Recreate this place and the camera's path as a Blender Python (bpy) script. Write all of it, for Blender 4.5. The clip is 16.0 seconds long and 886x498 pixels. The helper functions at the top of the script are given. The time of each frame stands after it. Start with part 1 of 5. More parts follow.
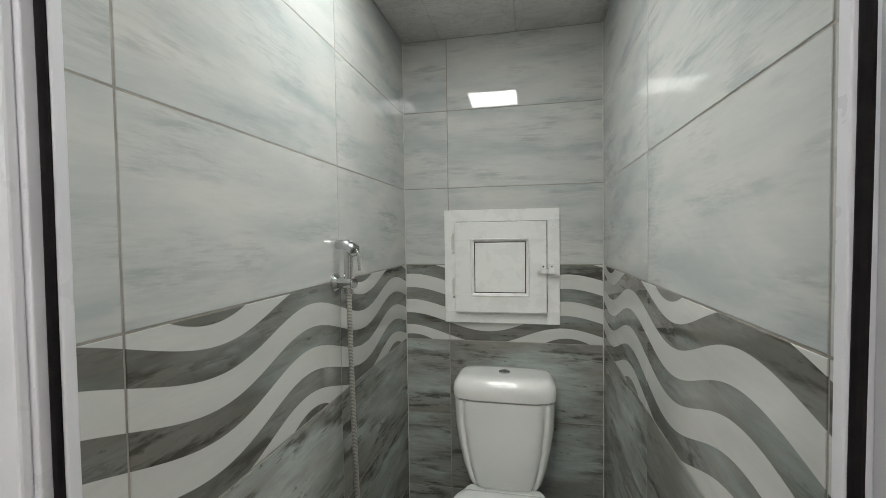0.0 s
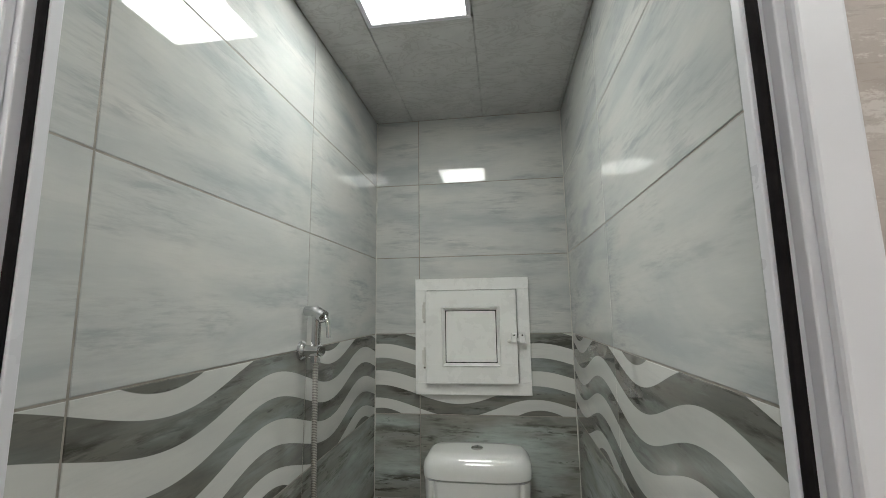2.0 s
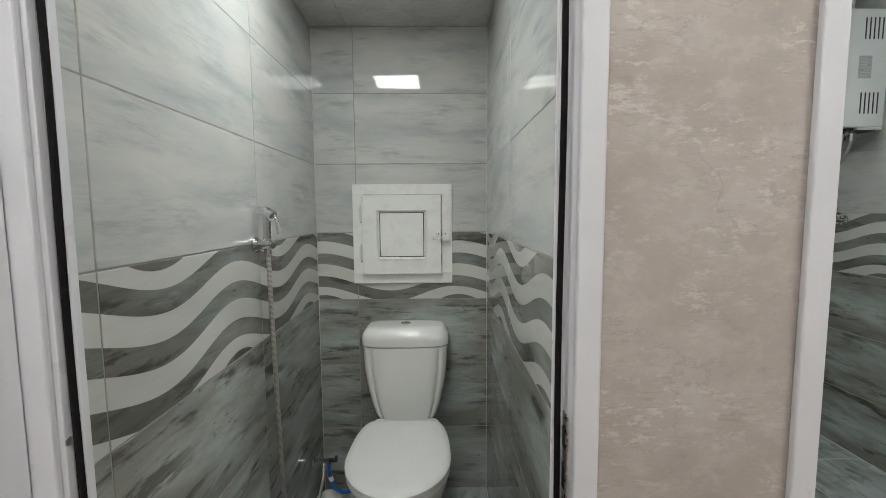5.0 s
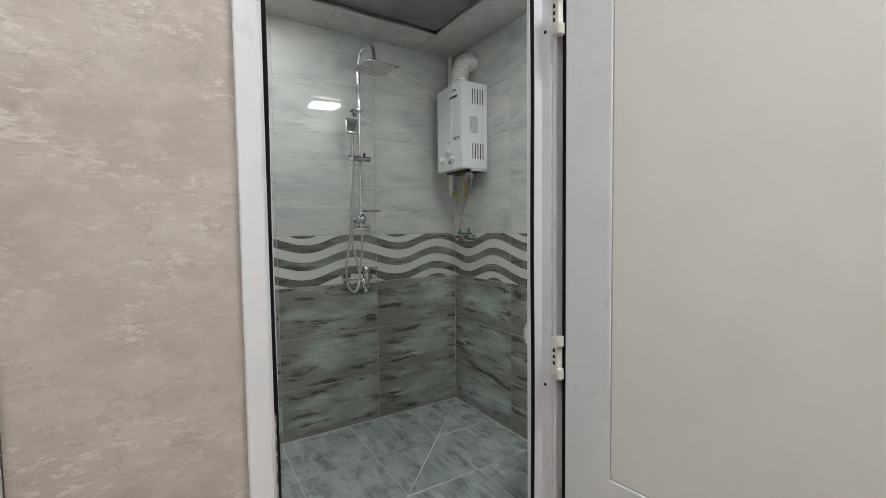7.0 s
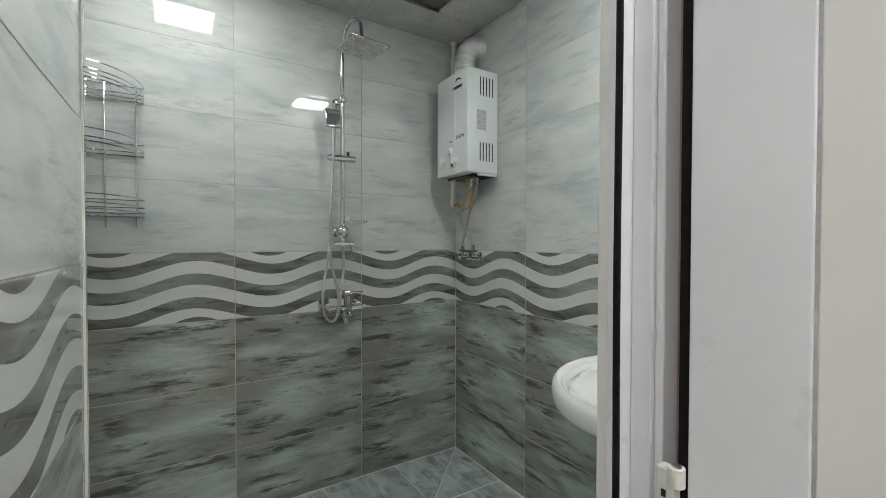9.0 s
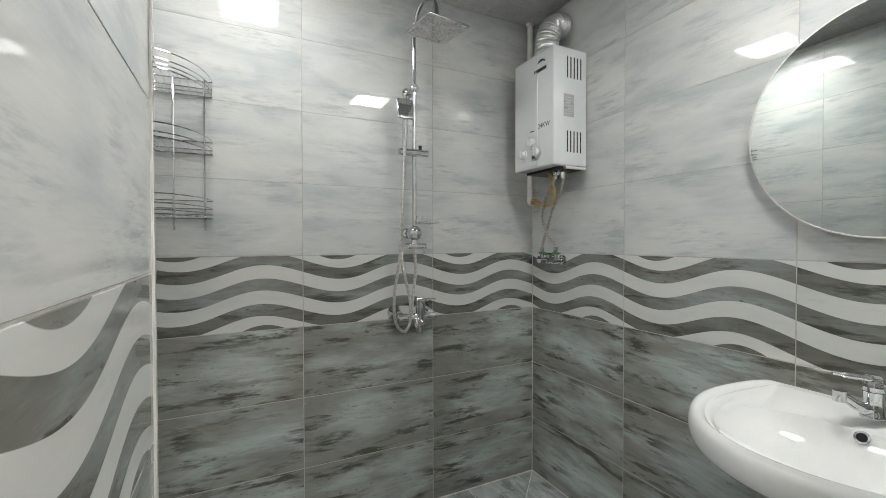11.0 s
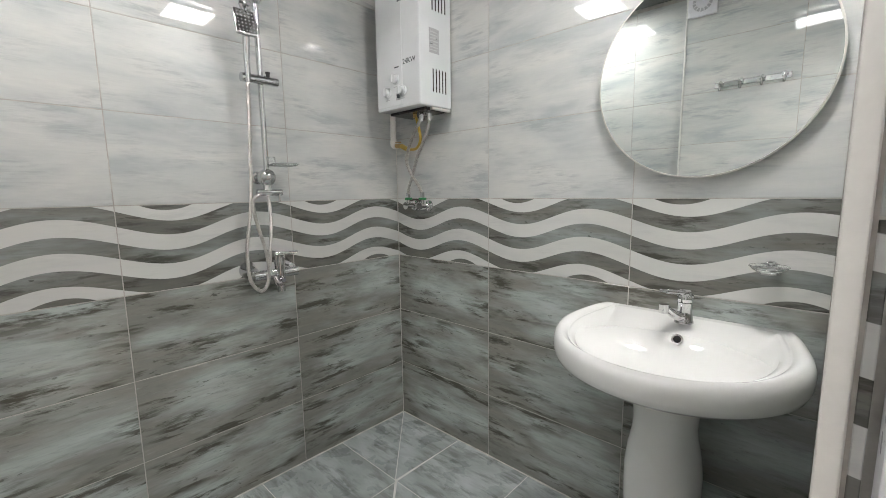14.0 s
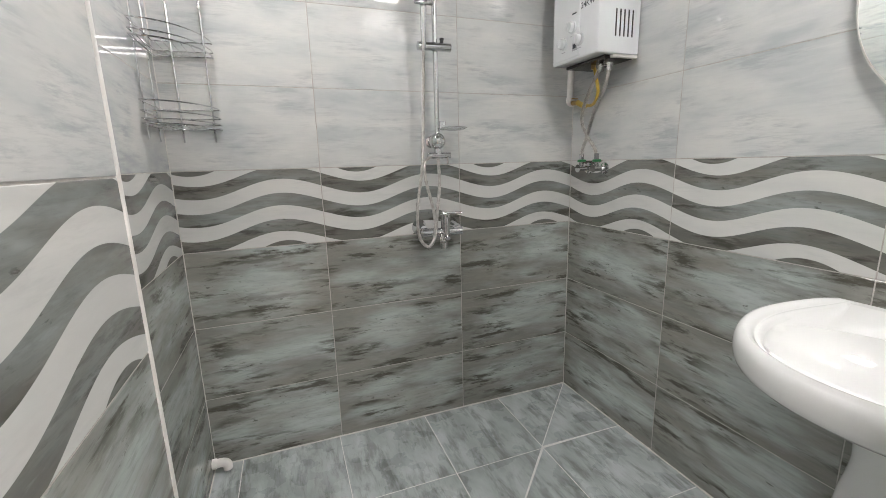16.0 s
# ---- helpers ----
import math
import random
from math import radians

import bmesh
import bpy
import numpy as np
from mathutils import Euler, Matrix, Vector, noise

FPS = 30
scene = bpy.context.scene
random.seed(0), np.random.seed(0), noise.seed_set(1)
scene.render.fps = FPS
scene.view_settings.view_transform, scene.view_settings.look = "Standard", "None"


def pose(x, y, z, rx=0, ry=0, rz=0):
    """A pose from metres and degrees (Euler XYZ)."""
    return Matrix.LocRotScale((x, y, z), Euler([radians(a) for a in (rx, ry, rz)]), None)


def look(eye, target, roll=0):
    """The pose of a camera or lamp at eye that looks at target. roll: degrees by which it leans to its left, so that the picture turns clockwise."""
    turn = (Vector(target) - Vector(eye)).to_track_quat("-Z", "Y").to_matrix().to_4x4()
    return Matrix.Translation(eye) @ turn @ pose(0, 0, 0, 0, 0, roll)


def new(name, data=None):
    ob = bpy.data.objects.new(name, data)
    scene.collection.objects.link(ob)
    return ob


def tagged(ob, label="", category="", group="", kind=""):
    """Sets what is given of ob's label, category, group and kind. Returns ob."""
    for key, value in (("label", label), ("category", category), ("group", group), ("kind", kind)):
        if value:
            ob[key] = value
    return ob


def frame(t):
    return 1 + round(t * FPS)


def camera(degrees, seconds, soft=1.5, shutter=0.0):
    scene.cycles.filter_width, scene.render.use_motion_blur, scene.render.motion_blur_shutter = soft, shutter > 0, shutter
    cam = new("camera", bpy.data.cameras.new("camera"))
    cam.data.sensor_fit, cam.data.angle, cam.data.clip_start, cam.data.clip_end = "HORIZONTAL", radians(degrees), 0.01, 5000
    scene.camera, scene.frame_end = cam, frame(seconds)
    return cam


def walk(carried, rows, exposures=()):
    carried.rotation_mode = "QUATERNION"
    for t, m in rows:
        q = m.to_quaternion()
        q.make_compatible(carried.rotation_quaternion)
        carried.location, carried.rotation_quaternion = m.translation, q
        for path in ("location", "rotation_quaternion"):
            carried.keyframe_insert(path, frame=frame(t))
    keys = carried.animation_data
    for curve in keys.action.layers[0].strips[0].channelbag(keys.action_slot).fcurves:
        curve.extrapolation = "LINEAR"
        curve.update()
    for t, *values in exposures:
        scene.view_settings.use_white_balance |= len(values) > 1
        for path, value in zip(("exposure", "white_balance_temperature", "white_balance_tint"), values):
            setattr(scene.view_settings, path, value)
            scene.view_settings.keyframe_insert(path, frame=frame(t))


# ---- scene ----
cam = camera(93.3, 16.0, soft=0.9)
PATH = [
    (0, (0.138, 0.095, 1.246), (-0.267, 2.053, 1.18), -0.8),
    (0.5, (0.128, 0.101, 1.26), (-0.203, 2.063, 1.467), -0.5),
    (1, (0.132, 0.123, 1.259), (-0.155, 2.076, 1.578), -0.6),
    (1.5, (0.146, 0.116, 1.235), (-0.119, 2.067, 1.585), -0.8),
    (2, (0.144, 0.08, 1.228), (-0.122, 2.042, 1.508), -0.8),
    (2.5, (0.125, 0.035, 1.215), (-0.157, 2.015, 1.231), -0.8),
    (3, (0.114, 0.008, 1.206), (-0.176, 1.98, 1.045), -0.9),
    (3.2, (0.112, -0.004, 1.204), (-0.181, 1.965, 1.003), -0.8),
    (5.3, (0.23, -0.184, 1.229), (0.38, 1.802, 1.055), -0.5),
    (5.5, (0.281, -0.213, 1.237), (0.534, 1.764, 1.063), -0.6),
    (6, (0.418, -0.254, 1.245), (1.016, 1.649, 1.099), -0.6),
    (6.5, (0.517, -0.282, 1.245), (1.416, 1.5, 1.117), -0.6),
    (7, (0.601, -0.293, 1.236), (1.656, 1.403, 1.135), -0.7),
    (7.5, (0.668, -0.251, 1.227), (1.771, 1.416, 1.153), -0.5),
    (8, (0.738, -0.123, 1.227), (1.863, 1.529, 1.174), -0.2),
    (8.5, (0.778, -0.004, 1.233), (1.922, 1.636, 1.191), -0.0),
    (9, (0.838, 0.109, 1.247), (1.906, 1.801, 1.213), 0.1),
    (9.5, (0.87, 0.172, 1.264), (1.762, 1.962, 1.225), -0.0),
    (9.7, (0.877, 0.186, 1.257), (1.692, 2.011, 1.225), 0.0),
    (11.8, (0.762, 0.461, 1.253), (1.870, 2.126, 1.223), -0.4),
    (12, (0.765, 0.468, 1.256), (1.979, 2.057, 1.225), -0.4),
    (12.5, (0.775, 0.480, 1.259), (2.165, 1.918, 1.228), -0.5),
    (13, (0.772, 0.484, 1.247), (2.229, 1.853, 1.227), -0.8),
    (13.5, (0.786, 0.492, 1.237), (2.260, 1.843, 1.194), -0.9),
    (14, (0.791, 0.497, 1.229), (2.232, 1.858, 0.960), -0.8),
    (14.5, (0.809, 0.502, 1.215), (2.152, 1.936, 0.843), -1.1),
    (15, (0.862, 0.489, 1.213), (2.066, 2.034, 0.808), -1.4),
    (15.5, (0.900, 0.454, 1.217), (1.862, 2.156, 0.798), -1.7),
    (16, (0.917, 0.442, 1.210), (1.592, 2.280, 0.803), -1.5),
]
EXPOSURES = [(0, .08, 6430, 4), (0.8, -.06, 6450, 4), (1.9, -.1, 6450, 4), (2.5, -.16, 6450, 4), (3.0, .1, 6430, 4), (5.5, 0, 6400, 4), (6.4, .08, 6400, 4), (7.4, .28, 6360, 4), (8.2, .34, 6330, 4), (9.0, .34, 6330, 3), (9.7, .42, 6330, 3), (11.8, .7, 6500, 12), (13.5, .76, 6500, 12), (14.5, .96, 6550, 13), (16, .96, 6550, 14)]
walk(cam, [(t, look(eye, target, roll)) for t, eye, target, roll in PATH], EXPOSURES)
# ---- world and light strengths ----
world = bpy.data.worlds.new("world")
scene.world = world
world.use_nodes = True
world.node_tree.nodes["Background"].inputs[0].default_value = (0.05, 0.05, 0.055, 1)
world.node_tree.nodes["Background"].inputs[1].default_value = 0.3
WC_LAMP, NICHE_LAMP, BASIN_LAMP, CORRIDOR_LAMP = 24.0, 26.0, 42.0, 42.0

# ---- plan, metres ----
WC_L, WC_R, WC_BACK, WC_FRONT, WC_FLOOR, WC_TOP = -0.352, 0.404, 1.715, 0.424, -0.07, 2.007
SH_L, SH_REC, SH_R, SH_BACK, SH_FRONT, SH_TOP = 0.666, 0.535, 2.25, 2.2, 0.4905, 2.412
JOG = 1.26
HALL_Y, HALL_TOP = 0.412, 2.6


# ---- materials ----
class Mat:
    """A small builder for node materials."""

    def __init__(self, name, rough=0.5, metal=0.0, base=(0.5, 0.5, 0.5), ior=1.5, coat=0.0):
        self.m = bpy.data.materials.new(name)
        self.m.use_nodes = True
        self.flat = False
        self.t = self.m.node_tree
        self.b = self.t.nodes["Principled BSDF"]
        self.b.inputs["Roughness"].default_value = rough
        self.b.inputs["Metallic"].default_value = metal
        self.b.inputs["Base Color"].default_value = (*base, 1)
        self.b.inputs["IOR"].default_value = ior
        self.b.inputs["Coat Weight"].default_value = coat
        self.b.inputs["Coat Roughness"].default_value = 0.03

    def node(self, kind, **sets):
        n = self.t.nodes.new(kind)
        for k, v in sets.items():
            n.inputs[k].default_value = v
        return n

    def link(self, a, b):
        self.t.links.new(a, b)

    def math(self, op, a, b=0.0, clamp=False):
        n = self.t.nodes.new("ShaderNodeMath")
        n.operation, n.use_clamp = op, clamp
        for i, v in enumerate((a, b)):
            if isinstance(v, (int, float)):
                n.inputs[i].default_value = v
            else:
                self.link(v, n.inputs[i])
        return n.outputs[0]

    def mix(self, f, a, b):
        n = self.t.nodes.new("ShaderNodeMix")
        n.data_type = "RGBA"
        for i, v in ((0, f), (6, a), (7, b)):
            if isinstance(v, (int, float)):
                n.inputs[i].default_value = v
            elif isinstance(v, tuple):
                n.inputs[i].default_value = (*v, 1)
            else:
                self.link(v, n.inputs[i])
        return n.outputs[2]

    def ramp(self, f, stops):
        n = self.t.nodes.new("ShaderNodeValToRGB")
        e = n.color_ramp.elements
        while len(e) < len(stops):
            e.new(0.5)
        for i, (p, c) in enumerate(stops):
            e[i].position = p
            e[i].color = (*c, 1) if isinstance(c, tuple) else (c, c, c, 1)
        self.link(f, n.inputs[0])
        return n.outputs[0]

    def coords(self, kind="Object", scale=(1, 1, 1), rot=(0, 0, 0), spread=0.0):
        if self.flat:
            scale, rot = (scale[2], scale[0], 1), (0, 0, rot[1])
        c = self.t.nodes.new("ShaderNodeTexCoord")
        out = c.outputs[kind]
        if spread:
            info = self.t.nodes.new("ShaderNodeObjectInfo")
            v = self.t.nodes.new("ShaderNodeVectorMath")
            v.operation = "ADD"
            s = self.math("MULTIPLY", info.outputs["Random"], spread)
            comb = self.t.nodes.new("ShaderNodeCombineXYZ")
            self.link(s, comb.inputs[0])
            self.link(s, comb.inputs[2])
            self.link(out, v.inputs[0])
            self.link(comb.outputs[0], v.inputs[1])
            out = v.outputs[0]
        m = self.t.nodes.new("ShaderNodeMapping")
        m.inputs["Scale"].default_value = scale
        m.inputs["Rotation"].default_value = rot
        self.link(out, m.inputs["Vector"])
        return m.outputs[0]

    def noise(self, vec, scale=5.0, detail=4.0, rough=0.55, dist=0.0):
        n = self.node("ShaderNodeTexNoise", Scale=scale, Detail=detail, Roughness=rough, Distortion=dist)
        self.link(vec, n.inputs["Vector"])
        return n.outputs["Fac"]

    def color(self, out):
        self.link(out, self.b.inputs["Base Color"])
        return self

    def rough(self, out):
        self.link(out, self.b.inputs["Roughness"])

    def bump(self, height, strength=0.2, dist=0.002):
        n = self.node("ShaderNodeBump", Strength=strength, Distance=dist)
        self.link(height, n.inputs["Height"])
        self.link(n.outputs[0], self.b.inputs["Normal"])
        return self


def light_marble(k):
    """Pale grey tile print: cloudy slanting patches, brushed blue-grey strokes and fine dry streaks."""
    a = k.noise(k.coords("Object", (1.0, 1, 3.6), (0, radians(12), 0), 37.0), 2.6, 4, 0.5, 0.5)
    b = k.noise(k.coords("Object", (1.7, 1, 11.0), (0, radians(14), 0), 53.0), 3.0, 8, 0.68, 0.25)
    f = k.noise(k.coords("Object", (7.0, 1, 62.0), (0, radians(13), 0), 17.0), 2.4, 4, 0.65)
    base = k.ramp(a, [(0.32, (0.44, 0.468, 0.475)), (0.47, (0.55, 0.567, 0.557)), (0.64, (0.625, 0.625, 0.602))])
    streak = k.ramp(b, [(0.50, 0.0), (0.61, 1.0)])
    gate = k.ramp(k.noise(k.coords("Object", (1.3, 1, 3.0), (0, radians(9), 0), 21.0), 3.0, 3, 0.5), [(0.47, 0.0), (0.60, 1.0)])
    out = k.mix(k.math("MULTIPLY", k.math("MULTIPLY", streak, gate), 0.62), base, (0.345, 0.372, 0.388))
    lift = k.ramp(b, [(0.30, 1.0), (0.44, 0.0)])
    out = k.mix(k.math("MULTIPLY", lift, 0.42), out, (0.67, 0.67, 0.645))
    dry = k.math("MULTIPLY", k.ramp(f, [(0.47, 0.0), (0.66, 1.0)]), k.math("ADD", k.math("MULTIPLY", gate, 0.30), 0.10))
    return k.mix(dry, out, (0.37, 0.385, 0.39))


def dark_marble(k, lift=1.0, fleck=0.6, brown=0.45):
    """Slate-grey tile print: a blue-green cloud in each tile, warm grey round it, long slanting dark streaks towards its edges."""
    def tone(*v):
        return tuple(lift * x for x in v)
    uv = k.t.nodes.new("ShaderNodeTexCoord")
    sep = k.t.nodes.new("ShaderNodeSeparateXYZ")
    k.link(uv.outputs["UV"], sep.inputs[0])
    a = k.noise(k.coords("Object", (1.0, 1, 3.4), (0, radians(15), 0), 31.0), 3.0, 4, 0.5, 0.2)
    b = k.noise(k.coords("Object", (1.5, 1, 9.0), (0, radians(17), 0), 47.0), 2.6, 8, 0.66, 0.12)
    c = k.noise(k.coords("Object", (1.2, 1, 4.0), (0, radians(14), 0), 19.0), 3.2, 3, 0.5)
    f = k.noise(k.coords("Object", (6.0, 1, 46.0), (0, radians(16), 0), 23.0), 2.4, 5, 0.66)
    g = k.noise(k.coords("Object", (8.0, 1, 24.0), (0, radians(20), 0), 13.0), 3.0, 4, 0.6)
    du = k.math("MULTIPLY", k.math("SUBTRACT", k.math("FRACT", sep.outputs[0]), 0.62), 2.2)
    dv = k.math("MULTIPLY", k.math("SUBTRACT", k.math("FRACT", sep.outputs[1]), 0.55), 2.3)
    far = k.math("ADD", k.math("MULTIPLY", du, du), k.math("MULTIPLY", dv, dv))
    field = k.math("ADD", a, k.math("MULTIPLY", k.math("SUBTRACT", 0.55, far), 0.15))
    base = k.ramp(field, [(0.34, tone(0.096, 0.098, 0.090)), (0.45, tone(0.130, 0.139, 0.131)), (0.55, tone(0.170, 0.189, 0.183)), (0.68, tone(0.214, 0.240, 0.234))])
    warm = k.ramp(k.noise(k.coords("Object", (1, 1, 6), (0, radians(14), 0), 11.0), 3.0, 5, 0.6), [(0.42, 0.15), (0.62, 1.0)])
    out = k.mix(k.math("MULTIPLY", warm, brown), base, tone(0.132, 0.126, 0.110))
    edge = k.ramp(far, [(0.15, 0.22), (0.75, 1.0)])
    gate = k.math("MULTIPLY", k.ramp(b, [(0.50, 0.0), (0.575, 1.0)]), k.ramp(c, [(0.42, 0.08), (0.54, 1.0)]))
    out = k.mix(k.math("MULTIPLY", k.math("MULTIPLY", gate, edge), fleck), out, tone(0.034, 0.033, 0.026))
    spot = k.math("MULTIPLY", k.ramp(g, [(0.60, 0.0), (0.66, 1.0)]), k.ramp(c, [(0.48, 0.0), (0.58, 1.0)]))
    out = k.mix(k.math("MULTIPLY", spot, 0.75 * fleck), out, tone(0.030, 0.030, 0.024))
    out = k.mix(k.math("MULTIPLY", k.ramp(f, [(0.50, 0.0), (0.70, 1.0)]), 0.36), out, tone(0.07, 0.078, 0.071))
    return k.mix(k.math("MULTIPLY", k.ramp(f, [(0.28, 1.0), (0.42, 0.0)]), 0.26), out, tone(0.225, 0.247, 0.238))


def floor_marble(k):
    """Paler blue-grey floor print with soft greenish streaks."""
    a = k.noise(k.coords("Object", (1.0, 1, 2.4), (0, radians(14), 0), 31.0), 4.0, 4, 0.5, 0.3)
    b = k.noise(k.coords("Object", (2.0, 1, 9.0), (0, radians(17), 0), 47.0), 3.0, 7, 0.68, 0.3)
    c = k.noise(k.coords("Object", (1.4, 1, 2.6), (0, radians(10), 0), 19.0), 4.5, 3, 0.5)
    f = k.noise(k.coords("Object", (9.0, 1, 60.0), (0, radians(16), 0), 23.0), 2.2, 4, 0.6)
    base = k.ramp(a, [(0.34, (0.28, 0.31, 0.30)), (0.5, (0.37, 0.408, 0.404)), (0.66, (0.465, 0.505, 0.51))])
    gate = k.math("MULTIPLY", k.ramp(b, [(0.46, 0.0), (0.60, 1.0)]), k.ramp(c, [(0.38, 0.12), (0.54, 1.0)]))
    out = k.mix(k.math("MULTIPLY", gate, 0.62), base, (0.115, 0.128, 0.11))
    return k.mix(k.math("MULTIPLY", k.ramp(f, [(0.52, 0.0), (0.74, 1.0)]), 0.16), out, (0.17, 0.18, 0.17))


def glazed(k):
    k.rough(k.ramp(k.noise(k.coords("Object", (1, 1, 1), (0, 0, 0), 5.0), 14, 3, 0.5), [(0.3, 0.012), (0.7, 0.03)]))
    k.bump(k.noise(k.coords("Object", (1, 1, 1), (0, 0, 0), 9.0), 7, 2, 0.4), 0.022, 0.004)
    return k.m


def make_wave():
    k = Mat("wave_tile")
    uv = k.t.nodes.new("ShaderNodeTexCoord")
    sep = k.t.nodes.new("ShaderNodeSeparateXYZ")
    k.link(uv.outputs["UV"], sep.inputs[0])
    ang = k.math("MULTIPLY", sep.outputs[0], 2 * math.pi)
    v = k.math("SUBTRACT", 1.0, sep.outputs[1])
    lean = k.math("SUBTRACT", k.math("MULTIPLY", v, 0.028), 0.013)
    shift = k.math("ADD", k.math("MULTIPLY", k.math("SINE", ang), 0.112), k.math("MULTIPLY", k.math("COSINE", ang), lean))
    shift = k.math("SUBTRACT", shift, k.math("MULTIPLY", k.math("SINE", k.math("MULTIPLY", ang, 2.0)), 0.0055))
    p = k.math("DIVIDE", k.math("SUBTRACT", v, k.math("ADD", shift, 0.155)), 0.341)
    d = k.math("ABSOLUTE", k.math("SUBTRACT", k.math("FRACT", k.math("ADD", p, 0.5)), 0.5))
    dark = k.math("MULTIPLY", k.math("SUBTRACT", 0.2405, d), 120.0, True)
    for centre, half, depth, edge in ((0.243, 0.140, 0.066, v), (0.748, 0.140, 0.072, sep.outputs[1])):
        q = k.math("DIVIDE", k.math("SUBTRACT", k.math("FRACT", sep.outputs[0]), centre), half)
        lens = k.math("SUBTRACT", k.math("MULTIPLY", k.math("SUBTRACT", 1.0, k.math("MULTIPLY", q, q)), depth), edge)
        dark = k.math("MAXIMUM", dark, k.math("MULTIPLY", lens, 200.0, True))
    k.color(k.mix(dark, k.mix(0.6, light_marble(k), (0.665, 0.665, 0.635)), dark_marble(k, 1.50, 0.80, 0.80)))
    return glazed(k)


k = Mat("pale_tile")
k.color(light_marble(k))
PALE = glazed(k)
k = Mat("slate_tile")
k.color(dark_marble(k, 2.40, 0.94))
SLATE = glazed(k)
WAVE = make_wave()
k = Mat("floor_tile")
k.flat = True
k.color(floor_marble(k))
FLOOR_TILE = glazed(k)
k.rough(k.ramp(k.noise(k.coords("Object", (1, 1, 1), (0, 0, 0), 5.0), 10, 4, 0.5), [(0.3, 0.22), (0.7, 0.38)]))

k = Mat("grout", 0.9)
GROUT = k.color(k.ramp(k.noise(k.coords(), 30, 5), [(0.3, (0.36, 0.34, 0.31)), (0.7, (0.52, 0.50, 0.46))])).bump(k.noise(k.coords(), 200, 3), 0.3).m
k = Mat("stained_grout", 0.9)
GROUT_WC = k.color(k.ramp(k.noise(k.coords(), 18, 6, 0.65), [(0.3, (0.25, 0.23, 0.20)), (0.7, (0.42, 0.395, 0.355))])).bump(k.noise(k.coords(), 200, 3), 0.3).m
k = Mat("floor_grout", 0.85)
FLOOR_GROUT = k.color(k.ramp(k.noise(k.coords(), 25, 5), [(0.3, (0.62, 0.62, 0.60)), (0.7, (0.78, 0.77, 0.74))])).m

k = Mat("wallpaper", 0.75)
big = k.noise(k.coords("Object", (1, 1, 1.1)), 5.5, 4, 0.55, 0.1)
blot = k.noise(k.coords("Object", (1, 1, 1.5), (0, radians(-8), 0)), 17, 9, 0.70, 0.05)
flake = k.noise(k.coords("Object", (1, 1, 2.4), (0, radians(6), 0)), 40, 8, 0.72, 0.08)
line = k.noise(k.coords("Object", (1, 1, 7.0), (0, radians(3), 0)), 30, 6, 0.7)
vein = k.noise(k.coords("Object", (1, 1, 1.8), (0, radians(24), 0)), 7, 7, 0.6, 0.35)
col = k.ramp(big, [(0.34, (0.405, 0.355, 0.325)), (0.50, (0.455, 0.405, 0.375)), (0.66, (0.50, 0.45, 0.425))])
patch = k.ramp(k.noise(k.coords(), 9.0, 3, 0.5), [(0.42, 0.05), (0.58, 1.0)])
col = k.mix(k.math("MULTIPLY", k.ramp(blot, [(0.50, 0.0), (0.60, 1.0)]), 0.45), col, (0.56, 0.515, 0.49))
col = k.mix(k.math("MULTIPLY", k.ramp(blot, [(0.34, 1.0), (0.45, 0.0)]), 0.45), col, (0.36, 0.315, 0.285))
col = k.mix(k.math("MULTIPLY", k.math("MULTIPLY", k.ramp(flake, [(0.54, 0.0), (0.60, 1.0)]), patch), 0.62), col, (0.64, 0.60, 0.575))
col = k.mix(k.math("MULTIPLY", k.math("MULTIPLY", k.ramp(line, [(0.36, 1.0), (0.43, 0.0)]), patch), 0.38), col, (0.30, 0.255, 0.225))
crack = k.math("MULTIPLY", k.ramp(vein, [(0.487, 0.0), (0.498, 1.0), (0.509, 0.0)]), k.ramp(big, [(0.46, 0.0), (0.56, 1.0)]))
col = k.mix(k.math("MULTIPLY", crack, 0.42), col, (0.27, 0.225, 0.195))
k.color(col).bump(k.math("ADD", k.math("MULTIPLY", flake, 0.8), blot), 0.35, 0.0012)
PAPER = k.m


def plain(name, base, rough, metal=0.0, wear=0.06, scale=20.0, bump=0.0, coat=0.0):
    """A plain surface with slight tone variation and uneven gloss."""
    q = Mat(name, rough, metal, base, 1.5, coat)
    n = q.noise(q.coords(), scale, 4, 0.6)
    lo, hi = (tuple(max(0.0, v * f) for v in base) for f in (1 - wear, 1 + wear))
    q.color(q.ramp(n, [(0.3, lo), (0.7, hi)]))
    q.rough(q.ramp(q.noise(q.coords(), scale * 1.7, 4, 0.6), [(0.3, max(0.01, rough * 0.8)), (0.7, min(1.0, rough * 1.2))]))
    if bump:
        q.bump(n, bump, 0.001)
    return q.m


HATCH = plain("white_hatch", (0.86, 0.865, 0.85), 0.28, 0, 0.006, 9)
PVC = plain("white_pvc", (0.70, 0.70, 0.742), 0.32, 0, 0.03, 9)
PANEL = plain("door_panel", (0.72, 0.698, 0.69), 0.38, 0, 0.03, 6)
TRIM = plain("white_trim", (0.74, 0.735, 0.70), 0.35, 0, 0.05, 25)
k = Mat("black_rubber", 0.85, 0.0, (0.008, 0.007, 0.008), 1.25)
GASKET = k.color(k.ramp(k.noise(k.coords(), 60, 3), [(0.3, (0.006, 0.005, 0.006)), (0.7, (0.013, 0.011, 0.012))])).m
CERAMIC = plain("white_ceramic", (0.82, 0.825, 0.81), 0.03, 0, 0.015, 8, 0.0, 0.3)
